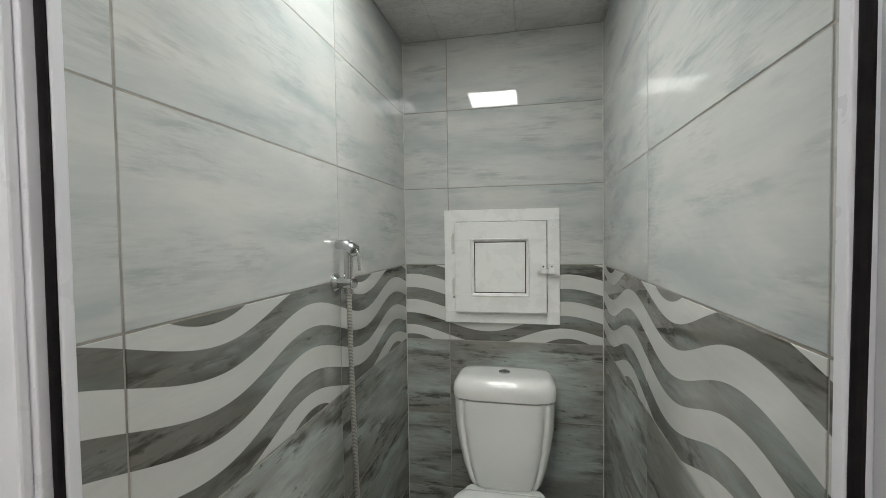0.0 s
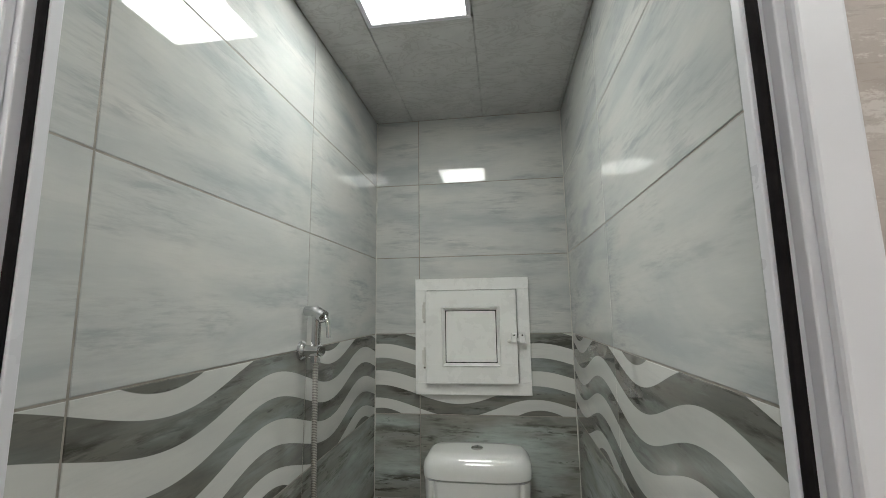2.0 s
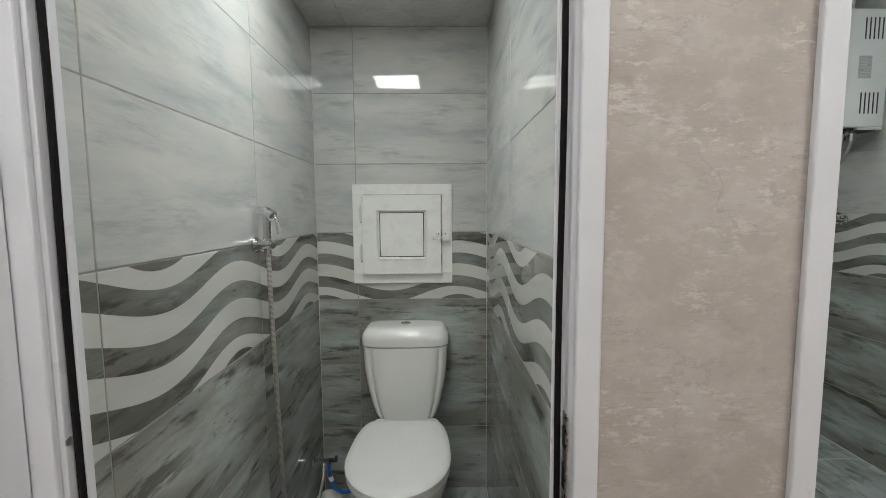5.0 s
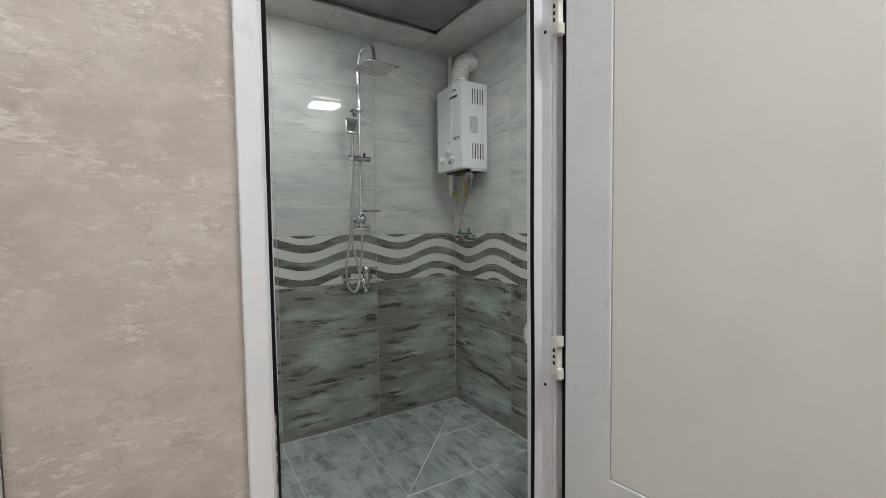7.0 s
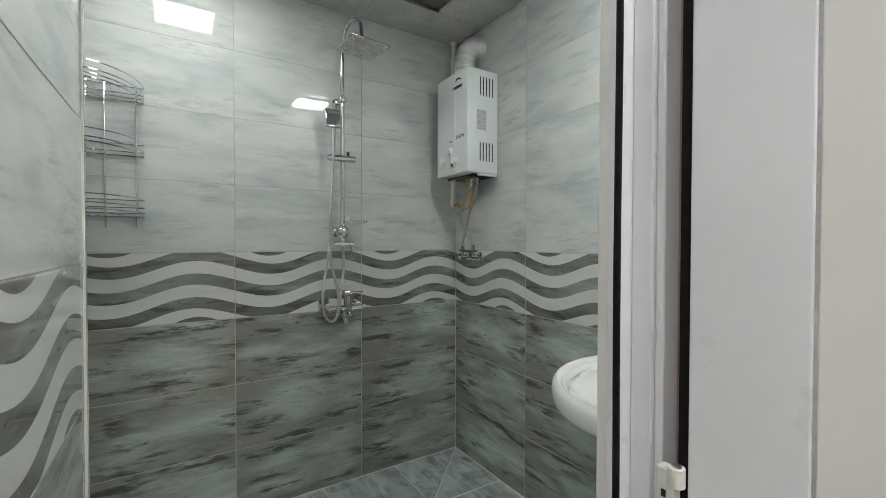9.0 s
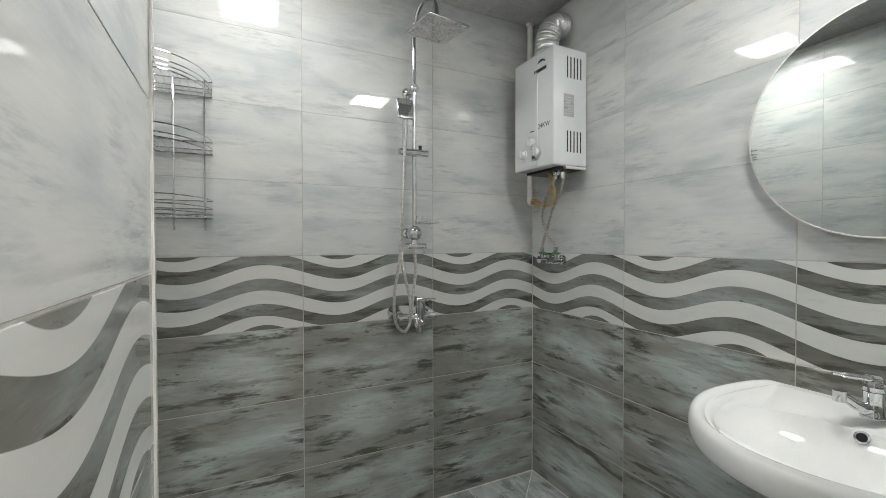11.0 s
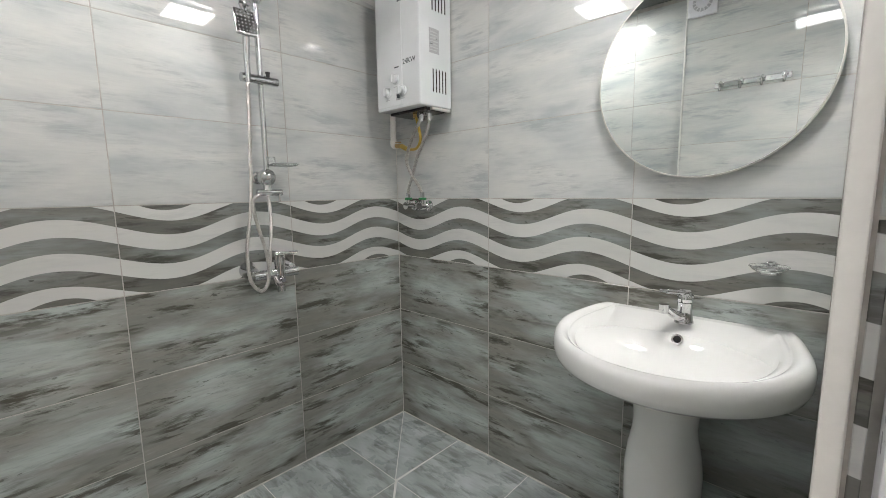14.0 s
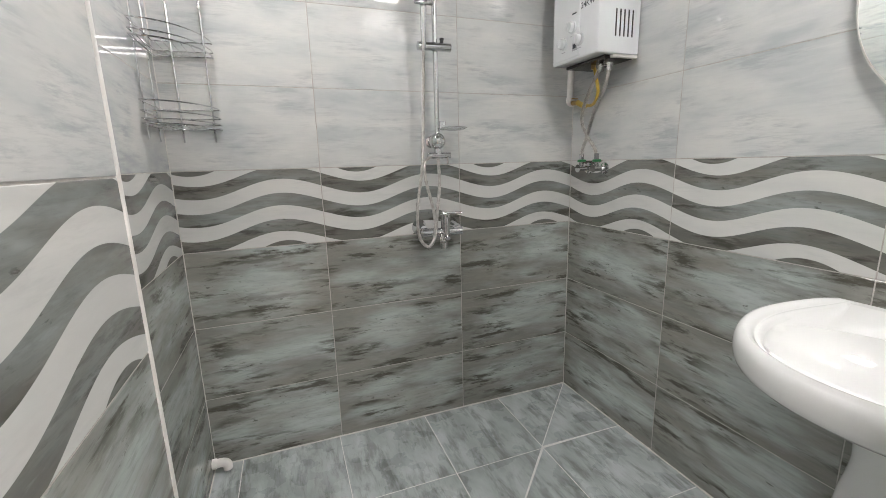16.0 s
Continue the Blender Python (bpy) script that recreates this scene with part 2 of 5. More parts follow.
SEAT = plain("white_plastic_seat", (0.80, 0.805, 0.80), 0.2, 0, 0.015, 8)
CHROME = plain("chrome", (0.66, 0.665, 0.67), 0.045, 1.0, 0.04, 30)
STEEL = plain("brushed_steel", (0.60, 0.59, 0.57), 0.28, 1.0, 0.1, 40)
ALU = plain("aluminium_duct", (0.80, 0.80, 0.80), 0.36, 1.0, 0.08, 40)
MIRROR = plain("mirror_glass", (0.80, 0.835, 0.815), 0.012, 1.0, 0.004, 4)
ENAMEL = plain("white_enamel", (0.74, 0.76, 0.77), 0.16, 0, 0.02, 6, 0.0, 0.2)
SILVER = plain("silver_paint", (0.55, 0.56, 0.57), 0.3, 0.6, 0.03)
GREYLAB = plain("grey_label", (0.42, 0.43, 0.44), 0.4, 0, 0.15, 90)
BLACK = plain("black_plastic", (0.02, 0.02, 0.02), 0.3)
INK = plain("dark_ink", (0.03, 0.04, 0.05), 0.5)
BROWN = plain("dark_brown_plastic", (0.022, 0.013, 0.010), 0.22)
YELLOW = plain("yellow_hose", (0.55, 0.38, 0.06), 0.45, 0, 0.2)
BRASS = plain("brass", (0.45, 0.32, 0.14), 0.35, 1.0, 0.15)
BLUE = plain("blue_hose", (0.02, 0.09, 0.36), 0.4)
GREEN = plain("green_plastic", (0.015, 0.20, 0.06), 0.35)
PIPE = plain("white_pipe", (0.70, 0.69, 0.65), 0.4, 0, 0.06)
HALL_FLOOR = plain("laminate", (0.30, 0.21, 0.14), 0.4, 0, 0.25, 7)
HALL_WHITE = plain("white_paint", (0.78, 0.77, 0.75), 0.8, 0, 0.03)
SEALANT = plain("sealant", (0.55, 0.54, 0.50), 0.6, 0, 0.2, 30)
# near-black put in for the shade inside holes, slots and gaps; also dark screws
HOLE_DARK = plain("hole", (0.01, 0.01, 0.01), 0.9)

k = Mat("braided_hose", 0.3, 1.0)
w = k.t.nodes.new("ShaderNodeTexWave")
w.inputs["Scale"].default_value, w.inputs["Distortion"].default_value = 85.0, 0.3
w.bands_direction = "Z"
k.link(k.coords(), w.inputs["Vector"])
BRAID = k.color(k.ramp(w.outputs["Fac"], [(0.2, (0.26, 0.25, 0.23)), (0.7, (0.66, 0.64, 0.60))])).bump(w.outputs["Fac"], 0.6, 0.001).m

k = Mat("soap_glass", 0.25, 0.0, (0.95, 0.97, 0.96), 1.4)
k.b.inputs["Transmission Weight"].default_value = 0.9
SOAP_GLASS = k.m


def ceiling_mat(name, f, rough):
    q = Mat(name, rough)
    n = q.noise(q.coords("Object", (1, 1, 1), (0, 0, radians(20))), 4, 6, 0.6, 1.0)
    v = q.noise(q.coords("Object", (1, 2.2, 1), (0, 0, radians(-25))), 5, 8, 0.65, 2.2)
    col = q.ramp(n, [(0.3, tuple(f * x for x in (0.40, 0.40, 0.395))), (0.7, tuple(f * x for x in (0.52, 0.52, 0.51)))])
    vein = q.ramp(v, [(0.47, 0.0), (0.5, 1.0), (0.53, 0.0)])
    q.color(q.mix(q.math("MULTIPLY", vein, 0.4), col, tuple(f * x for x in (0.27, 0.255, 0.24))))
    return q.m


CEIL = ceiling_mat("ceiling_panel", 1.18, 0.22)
# inner panels: same marbling, the recess's lack of light put into the colour
CEIL_SHADED = ceiling_mat("shaded_ceiling_panel", 0.46, 0.12)


def glow(name, strength, col=(1, 0.985, 0.96)):
    q = Mat(name, 0.4)
    q.b.inputs["Emission Color"].default_value = (*col, 1)
    q.b.inputs["Emission Strength"].default_value = strength
    return q.m


GLOW_WC, GLOW_A, GLOW_B, GLOW_HALL = glow("lamp_diffuser_wc", WC_LAMP), glow("lamp_diffuser_niche", NICHE_LAMP), glow("lamp_diffuser_basin", BASIN_LAMP), glow("lamp_diffuser_hall", CORRIDOR_LAMP)

# ---- mesh helpers ----
BASE = {}


def thing(name, base, label, category, group="", kind=""):
    ob = new(name)
    ob.location = base
    ob.empty_display_size = 0.05
    BASE[ob.name] = Vector(base)
    return tagged(ob, label, category, group, kind)


def part(name, bm, material, parent=None, label="", smooth=False):
    """Links a bmesh, built at its true place, as one mesh object under a thing or part."""
    base = BASE[parent.name] if parent else Vector((0, 0, 0))
    bmesh.ops.translate(bm, verts=bm.verts, vec=-base)
    bmesh.ops.recalc_face_normals(bm, faces=bm.faces)
    me = bpy.data.meshes.new(name)
    bm.to_mesh(me)
    bm.free()
    me.materials.append(material)
    if smooth:
        for p in me.polygons:
            p.use_smooth = True
        me.set_sharp_from_angle(angle=radians(40))
    ob = new(name, me)
    BASE[ob.name] = base
    if parent:
        ob.parent = parent
    if label:
        ob["label"] = label
    return ob


def box(lo, hi, bevel=0.0, seg=2, bm=None, m=None):
    """An axis-aligned box, with rounded edges if asked; m turns it."""
    out = bm or bmesh.new()
    r = bmesh.ops.create_cube(out, size=1)
    vs = r["verts"]
    for v in vs:
        v.co = Vector([(lo[i] + hi[i]) / 2 + v.co[i] * (hi[i] - lo[i]) for i in range(3)])
    if bevel:
        es = list({e for v in vs for e in v.link_edges})
        g = bmesh.ops.bevel(out, geom=es, offset=bevel, segments=seg, profile=0.5, affect="EDGES")
        vs = list({v for f in g["faces"] for v in f.verts} | {v for v in vs if v.is_valid})
    if m is not None:
        bmesh.ops.transform(out, matrix=m, verts=[v for v in vs if v.is_valid])
    return out


def loft(rings, close=True, caps=(True, True), bm=None):
    """Skin through rings of equal point counts."""
    out = bm or bmesh.new()
    made = [[out.verts.new(p) for p in r] for r in rings]
    n = len(rings[0])
    for a, b in zip(made, made[1:]):
        for i in range(n if close else n - 1):
            out.faces.new((a[i], a[(i + 1) % n], b[(i + 1) % n], b[i]))
    if caps[0]:
        out.faces.new(made[0])
    if caps[1]:
        out.faces.new(made[-1])
    return out


def smooth_path(pts, steps=8):
    """A Catmull-Rom path through points."""
    p = [Vector(q) for q in pts]
    p = [2 * p[0] - p[1]] + p + [2 * p[-1] - p[-2]]
    out = []
    for i in range(1, len(p) - 2):
        for s in range(steps):
            t = s / steps
            a, b, c, d = p[i - 1:i + 3]
            out.append(0.5 * (2 * b + (c - a) * t + (2 * a - 5 * b + 4 * c - d) * t * t + (3 * b - a - 3 * c + d) * t ** 3))
    return out + [p[-2]]


def tube(pts, r, seg=12, caps=(True, True), bm=None):
    """A tube along points; r is one radius or one for each point."""
    pts = [Vector(q) for q in pts]
    rings, side = [], None
    for i, q in enumerate(pts):
        d = (pts[min(i + 1, len(pts) - 1)] - pts[max(i - 1, 0)]).normalized()
        if side is None:
            side = d.orthogonal().normalized()
        side = (side - d * side.dot(d)).normalized()
        up = d.cross(side)
        rr = r[i] if isinstance(r, (list, tuple)) else r
        rings.append([q + rr * (math.cos(a) * side + math.sin(a) * up) for a in (2 * math.pi * j / seg for j in range(seg))])
    return loft(rings, True, caps, bm)


def lathe(profile, at, axis=(0, 0, 1), seg=24, bm=None):
    """Turns a profile of (radius, height) pairs about an axis."""
    m = Vector((0, 0, 1)).rotation_difference(Vector(axis)).to_matrix()
    at = Vector(at)
    rings = [[at + m @ Vector((r * math.cos(2 * math.pi * j / seg), r * math.sin(2 * math.pi * j / seg), h)) for j in range(seg)] for r, h in profile]
    return loft(rings, True, (True, True), bm)


def words(text, size, m, material, parent, label=""):
    """Raised lettering in the built-in font."""
    cu = bpy.data.curves.new("lettering", "FONT")
    cu.body, cu.size, cu.extrude, cu.align_x = text, size, 0.0004, "CENTER"
    tmp = bpy.data.objects.new("lettering", cu)
    scene.collection.objects.link(tmp)
    me = bpy.data.meshes.new_from_object(tmp.evaluated_get(bpy.context.evaluated_depsgraph_get()))
    bpy.data.objects.remove(tmp)
    bpy.data.curves.remove(cu)
    me.materials.clear()
    bm = bmesh.new()
    bm.from_mesh(me)
    bpy.data.meshes.remove(me)
    bmesh.ops.transform(bm, matrix=m, verts=bm.verts)
    return part("lettering", bm, material, parent, label)


# ---- tiles ----
TILES = {}


def tile_mesh(w, h, u0, v0, material):
    """One tile: bevelled face, 7 mm thick, its print placed by u0 and v0."""
    key = (round(w, 4), round(h, 4), round(u0, 4), round(v0, 4), material.name)
    if key in TILES:
        return TILES[key]
    g, b, d = 0.0016, 0.001, 0.007
    levels = [(g, d), (g, b * 0.6), (g + b, 0.0)]
    bm = bmesh.new()
    rings = [[(o, y, o), (w - o, y, o), (w - o, y, h - o), (o, y, h - o)] for o, y in levels]
    loft(rings, True, (False, True), bm)
    bmesh.ops.recalc_face_normals(bm, faces=bm.faces)
    uv = bm.loops.layers.uv.new("print")
    for f in bm.faces:
        for lp in f.loops:
            lp[uv].uv = ((lp.vert.co.x + u0) / 0.6, (lp.vert.co.z + v0) / 0.3)
    me = bpy.data.meshes.new("tile")
    bm.to_mesh(me)
    bm.free()
    # the face must look out along -y
    for p in me.polygons:
        if abs(p.normal.y) > 0.9 and p.normal.y > 0:
            me.flip_normals()
            break
    me.materials.append(material)
    TILES[key] = me
    return me


WALL_TILES = []


def tiled_wall(name, label, origin, u, length, thick, cols, rows, z0, z1, joint=None):
    """A wall with its tile plane through origin, seen with u to the right. cols: (start, end, print offset); rows: (z low, z high, material)."""
    u = Vector((*u, 0))
    inward = Vector((-u.y, u.x, 0))
    o = Vector((*origin, 0))
    rot = Matrix((u, inward, Vector((0, 0, 1)))).transposed().to_4x4()
    bm = box((0, 0.0011, z0), (length, thick, z1))
    bmesh.ops.transform(bm, matrix=Matrix.Translation(o) @ rot, verts=bm.verts)
    wall = part(name, bm, joint or GROUT)
    tagged(wall, label, "wall", "", "structure")
    WALL_TILES.append((wall, o, rot, u, cols, rows))
    return wall


def lay_tiles():
    """Each tile sits a hair out of true, as hand-set tiles do."""
    rng = random.Random(11)
    for wall, o, rot, u, cols, rows in WALL_TILES:
        for a, b, off in cols:
            for lo, hi, mat in rows:
                ob = new("tile", tile_mesh(b - a, hi - lo, off, 0.0, mat))
                mid = Vector(((b - a) / 2, 0, (hi - lo) / 2))
                tilt = Matrix.Rotation(rng.uniform(-1, 1) * min(0.002, 0.0006 / (hi - lo)), 4, "X") @ Matrix.Rotation(rng.uniform(-1, 1) * min(0.0018, 0.0006 / (b - a)), 4, "Z")
                ob.matrix_world = Matrix.Translation(o + u * a + Vector((0, 0, lo))) @ rot @ Matrix.Translation(mid) @ tilt @ Matrix.Translation(-mid)
                ob.parent = wall


def courses(z, top):
    """Three slate courses, the wave band, then pale courses up to the ceiling."""
    rows = [(z + 0.3 * i, z + 0.3 * i + 0.3, SLATE) for i in range(3)] + [(z + 0.9, z + 1.2, WAVE)]
    q = z + 1.2
    while q < top - 0.05:
        hi = q + 0.3 if top - q > 0.35 else top
        rows.append((q, hi, PALE))
        q = hi
    return rows


# ---- large structure: WC ----
rows = courses(WC_FLOOR, WC_TOP)
tiled_wall("wall_wc_back", "glossy pale and slate tiles with a wave band", (WC_L, WC_BACK), (1, 0), WC_R - WC_L, 0.12,
           [(0, 0.178, 0.422), (0.178, WC_R - WC_L, 0.0)], rows, -0.1, 2.6, GROUT_WC)
tiled_wall("wall_wc_left", "glossy pale and slate tiles with a wave band", (WC_L, WC_FRONT), (0, 1), WC_BACK - WC_FRONT, 0.12,
           [(0, 0.092, 0.508), (0.092, 0.692, 0.0), (0.692, 1.291, 0.0)], rows, -0.1, 2.6, GROUT_WC)
tiled_wall("wall_wc_right", "glossy pale and slate tiles with a wave band", (WC_R, WC_BACK), (0, -1), WC_BACK - WC_FRONT, 0.06,
           [(0, 0.58, 0.02), (0.58, 1.18, 0.0), (1.18, 1.291, 0.0)], rows, -0.1, 2.6, GROUT_WC)

# ---- large structure: shower room ----
rows = courses(0.0, SH_TOP)
tiled_wall("wall_shower_back", "glossy pale and slate tiles with a wave band", (SH_REC, SH_BACK), (1, 0), SH_R - SH_REC, 0.12,
           [(0, 0.515, 0.085), (0.515, 1.115, 0.0), (1.115, 1.715, 0.0)], rows, -0.1, 2.6)
tiled_wall("wall_shower_right", "glossy pale and slate tiles with a wave band", (SH_R, SH_BACK), (0, -1), SH_BACK - SH_FRONT, 0.12,
           [(0, 0.6, 0.0), (0.6, 1.2, 0.0), (1.2, SH_BACK - SH_FRONT, 0.0)], rows, -0.1, 2.6)
tiled_wall("wall_shower_left", "glossy pale and slate tiles with a wave band", (SH_L, WC_FRONT), (0, 1), JOG - WC_FRONT, 0.06,
           [(0, 0.272, 0.328), (0.272, JOG - WC_FRONT, 0.0)], rows, -0.1, 2.6)
tiled_wall("wall_shower_niche", "glossy pale and slate tiles with a wave band", (SH_REC, JOG), (0, 1), SH_BACK - JOG, 0.03,
           [(0, 0.34, 0.26), (0.34, 0.94, 0.0)], rows, -0.1, 2.6)
tiled_wall("wall_shower_jog", "narrow tiled return of a wall", (SH_L - 0.008, JOG), (-1, 0), SH_L - 0.008 - SH_REC, 0.03,
           [(0, SH_L - 0.008 - SH_REC, 0.2)], rows, -0.1, 2.6)
tiled_wall("wall_shower_front", "glossy pale and slate tiles beside the doorway", (SH_R, SH_FRONT), (-1, 0), SH_R - 1.352, 0.05,
           [(0, 0.305, 0.295), (0.305, 0.898, 0.0)], rows, -0.1, 2.6)
tiled_wall("wall_shower_reveal", "narrow strip of tiles in the door reveal", (1.345, SH_FRONT), (0, -1), SH_FRONT - 0.457, 0.03,
           [(0.02, SH_FRONT - 0.457, 0.1)], rows, -0.1, 2.6)
tiled_wall("wall_shower_header", "pale tiles above the doorway", (1.345, SH_FRONT), (-1, 0), 1.345 - SH_L, 0.05,
           [(0, 0.6, 0.0), (0.6, 1.345 - SH_L, 0.0)], [(2.03, 2.1, PALE), (2.1, SH_TOP, PALE)], 2.03, 2.6)

# ---- corridor shell ----
for nm, x0, x1, z0 in (("wall_hall_1", -1.4, -0.351, -0.1), ("wall_hall_2", 0.405, 0.68, -0.1), ("wall_hall_3", 1.38, 2.6, -0.1),
                       ("wall_hall_header_1", -0.351, 0.405, 2.03), ("wall_hall_header_2", 0.68, 1.38, 2.03)):
    tagged(part(nm, box((x0, HALL_Y, z0), (x1, 0.4235, HALL_TOP)), PAPER), "pinkish beige mottled wallpaper beside white doorways", "wall", "", "structure")
for nm, lo, hi in (("wall_hall_south", (-1.4, -1.4, -0.1), (2.6, -1.3, HALL_TOP)), ("wall_hall_west", (-1.5, -1.4, -0.1), (-1.4, 0.44, HALL_TOP)),
                   ("wall_hall_east", (2.6, -1.4, -0.1), (2.7, 0.44, HALL_TOP))):
    tagged(part(nm, box(lo, hi), PAPER), "pinkish beige mottled wallpaper", "wall", "", "structure")
tagged(part("floor_hall", box((-1.4, -1.3, -0.12), (2.6, 0.44, 0.0)), HALL_FLOOR), "brown laminate corridor floor", "floor", "", "structure")
tagged(part("ceiling_hall", box((-1.5, -1.4, HALL_TOP), (2.7, 2.4, HALL_TOP + 0.1)), HALL_WHITE), "white corridor ceiling", "ceiling", "", "structure")


# ---- floors ----
def floor_tile_obj(parent, poly, z):
    """One floor tile from a convex outline, its edges eased."""
    c = sum((Vector((*p, 0)) for p in poly), Vector()) / len(poly)
    pts = []
    n = len(poly)
    for ins in (0.0017, 0.0017, 0.0028):
        ring = []
        for i in range(n):
            a, b, d = Vector(poly[i - 1]), Vector(poly[i]), Vector(poly[(i + 1) % n])
            e1, e2 = (b - a).normalized(), (d - b).normalized()
            n1, n2 = Vector((-e1.y, e1.x)), Vector((-e2.y, e2.x))
            q = n1 + n2
            q = q / max(0.3, q.dot(n1))
            ring.append(b + q * ins)
        pts.append(ring)
    rings = [[(p.x - c.x, p.y - c.y, zz) for p in r] for r, zz in zip(pts, (-0.006, -0.001, 0.0))]
    bm = loft(rings, True, (False, True))
    bmesh.ops.recalc_face_normals(bm, faces=bm.faces)
    me = bpy.data.meshes.new("floor_tile")
    bm.to_mesh(me)
    bm.free()
    me.materials.append(FLOOR_TILE)
    ob = new("floor_tile", me)
    ob.location = (c.x, c.y, z)
    ob.parent = parent
    return ob


def clip(poly, px, py, nx, ny):
    """The part of a convex outline on the positive side of a line."""
    out = []
    for i in range(len(poly)):
        a, b = poly[i - 1], poly[i]
        da, db = (a[0] - px) * nx + (a[1] - py) * ny, (b[0] - px) * nx + (b[1] - py) * ny
        if da * db < 0:
            t = da / (da - db)
            out.append((a[0] + (b[0] - a[0]) * t, a[1] + (b[1] - a[1]) * t))
        if db >= 0:
            out.append(b)
    return out


floor_shower = tagged(part("floor_shower", box((SH_REC, 0.43, -0.12), (SH_R, SH_BACK, -0.0011)), FLOOR_GROUT),
                      "blue-grey square floor tiles with pale joints", "floor", "", "structure")
floor_wc = tagged(part("floor_wc", box((WC_L, 0.43, -0.2), (WC_R, WC_BACK, WC_FLOOR - 0.0016)), FLOOR_GROUT),
                  "slate-grey square floor tiles", "floor", "", "structure")


def lay_floor():
    xs = [SH_REC, 0.64, 1.04, 1.445, 1.845, SH_R]
    ys = [0.43, 0.585, 0.985, 1.385, 1.785, SH_BACK]
    for x0, x1 in zip(xs, xs[1:]):
        for y0, y1 in zip(ys, ys[1:]):
            if x1 <= 0.64 and y0 < 1.2:
                continue
            cell = [(x0, y0), (x1, y0), (x1, y1), (x0, y1)]
            # the fall to the drain is cut along a line from the far corner
            for s in (1, -1):
                piece = clip(cell, SH_R, SH_BACK, 0.7071 * s, -0.7071 * s)
                area = 0.5 * abs(sum(piece[i - 1][0] * piece[i][1] - piece[i][0] * piece[i - 1][1] for i in range(len(piece)))) if len(piece) > 2 else 0
                if area > 0.002:
                    clean = [p for i, p in enumerate(piece) if math.dist(p, piece[i - 1]) > 0.012]
                    if len(clean) > 2:
                        floor_tile_obj(floor_shower, clean, 0.0)
    for x0, x1 in ((WC_L, 0.0), (0.0, WC_R)):
        for y0, y1 in ((0.43, 0.515), (0.515, 0.915), (0.915, 1.315), (1.315, WC_BACK)):
            floor_tile_obj(floor_wc, [(x0, y0), (x1, y0), (x1, y1), (x0, y1)], WC_FLOOR)


# ---- ceilings ----
def panel_ceiling(bm, xs, y0, y1, z, t=0.01):
    for a, b in zip(xs, xs[1:]):
        box((a + 0.0012, y0, z), (b - 0.0012, y1, z + t), 0.0012, 1, bm)
    box((xs[0], y0, z + 0.003), (xs[-1], y1, z + 0.012), bm=bm)


bm = bmesh.new()
LX0, LX1, LY0, LY1 = -0.200, 0.094, 0.820, 1.115
panel_ceiling(bm, [WC_L, LX0], 0.44, WC_BACK, WC_TOP)
panel_ceiling(bm, [LX0, LX1], 0.44, LY0, WC_TOP)
panel_ceiling(bm, [LX0, LX1], LY1, WC_BACK, WC_TOP)
panel_ceiling(bm, [LX1, LX1 + 0.3, WC_R], 0.44, WC_BACK, WC_TOP)
box((WC_L, 0.40, WC_TOP + 0.016), (WC_R, WC_BACK, WC_TOP + 0.03), bm=bm)
tagged(part("ceiling_wc", bm, CEIL), "grey marbled plastic ceiling panels", "ceiling", "", "structure")
bm = bmesh.new()
panel_ceiling(bm, [SH_REC, 0.74, 1.04, 1.34, 1.64, 1.945, SH_R], 1.94, SH_BACK, SH_TOP)
panel_ceiling(bm, [1.965, SH_R], 0.44, 1.938, SH_TOP)
tagged(part("ceiling_shower", bm, CEIL), "grey marbled plastic ceiling panels", "ceiling", "", "structure")
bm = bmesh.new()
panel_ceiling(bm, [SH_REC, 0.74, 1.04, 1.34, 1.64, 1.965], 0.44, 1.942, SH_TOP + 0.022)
tagged(part("ceiling_shower_inner", bm, CEIL_SHADED), "marbled plastic ceiling panels, coloured darker for the unlit recess", "ceiling", "", "structure")


# ---- lamps ----
def panel_lamp(x0, x1, y0, y1, z, mat, label):
    """A flat square LED lamp: white rim and glowing diffuser."""
    t = thing("ceiling_light", ((x0 + x1) / 2, (y0 + y1) / 2, z), label, "ceiling light", "square panel lamps")
    r = 0.014
    bm = bmesh.new()
    for lo, hi in (((x0, y0), (x1, y0 + r)), ((x0, y1 - r), (x1, y1)), ((x0, y0 + r), (x0 + r, y1 - r)), ((x1 - r, y0 + r), (x1, y1 - r))):
        box((*lo, z - 0.006), (*hi, z + 0.02), 0.002, 2, bm)
    part("frame", bm, PVC, t)
    part("diffuser", box((x0 + r, y0 + r, z - 0.001), (x1 - r, y1 - r, z + 0.006)), mat, t, "glowing white diffuser")
    return t


panel_lamp(LX0 + 0.004, LX1 - 0.004, LY0 + 0.004, LY1 - 0.004, WC_TOP, GLOW_WC, "square white panel lamp set in the marbled ceiling")
panel_lamp(0.73, 1.01, 1.60, 1.88, 2.405, GLOW_A, "square white panel lamp on the dark ceiling")
panel_lamp(1.64, 1.92, 0.56, 0.84, 2.405, GLOW_B, "square white panel lamp on the dark ceiling")
for xx in (-0.1, 1.3):
    panel_lamp(xx - 0.2, xx + 0.2, -0.75, -0.35, HALL_TOP - 0.03, GLOW_HALL, "square white panel lamp on the corridor ceiling")


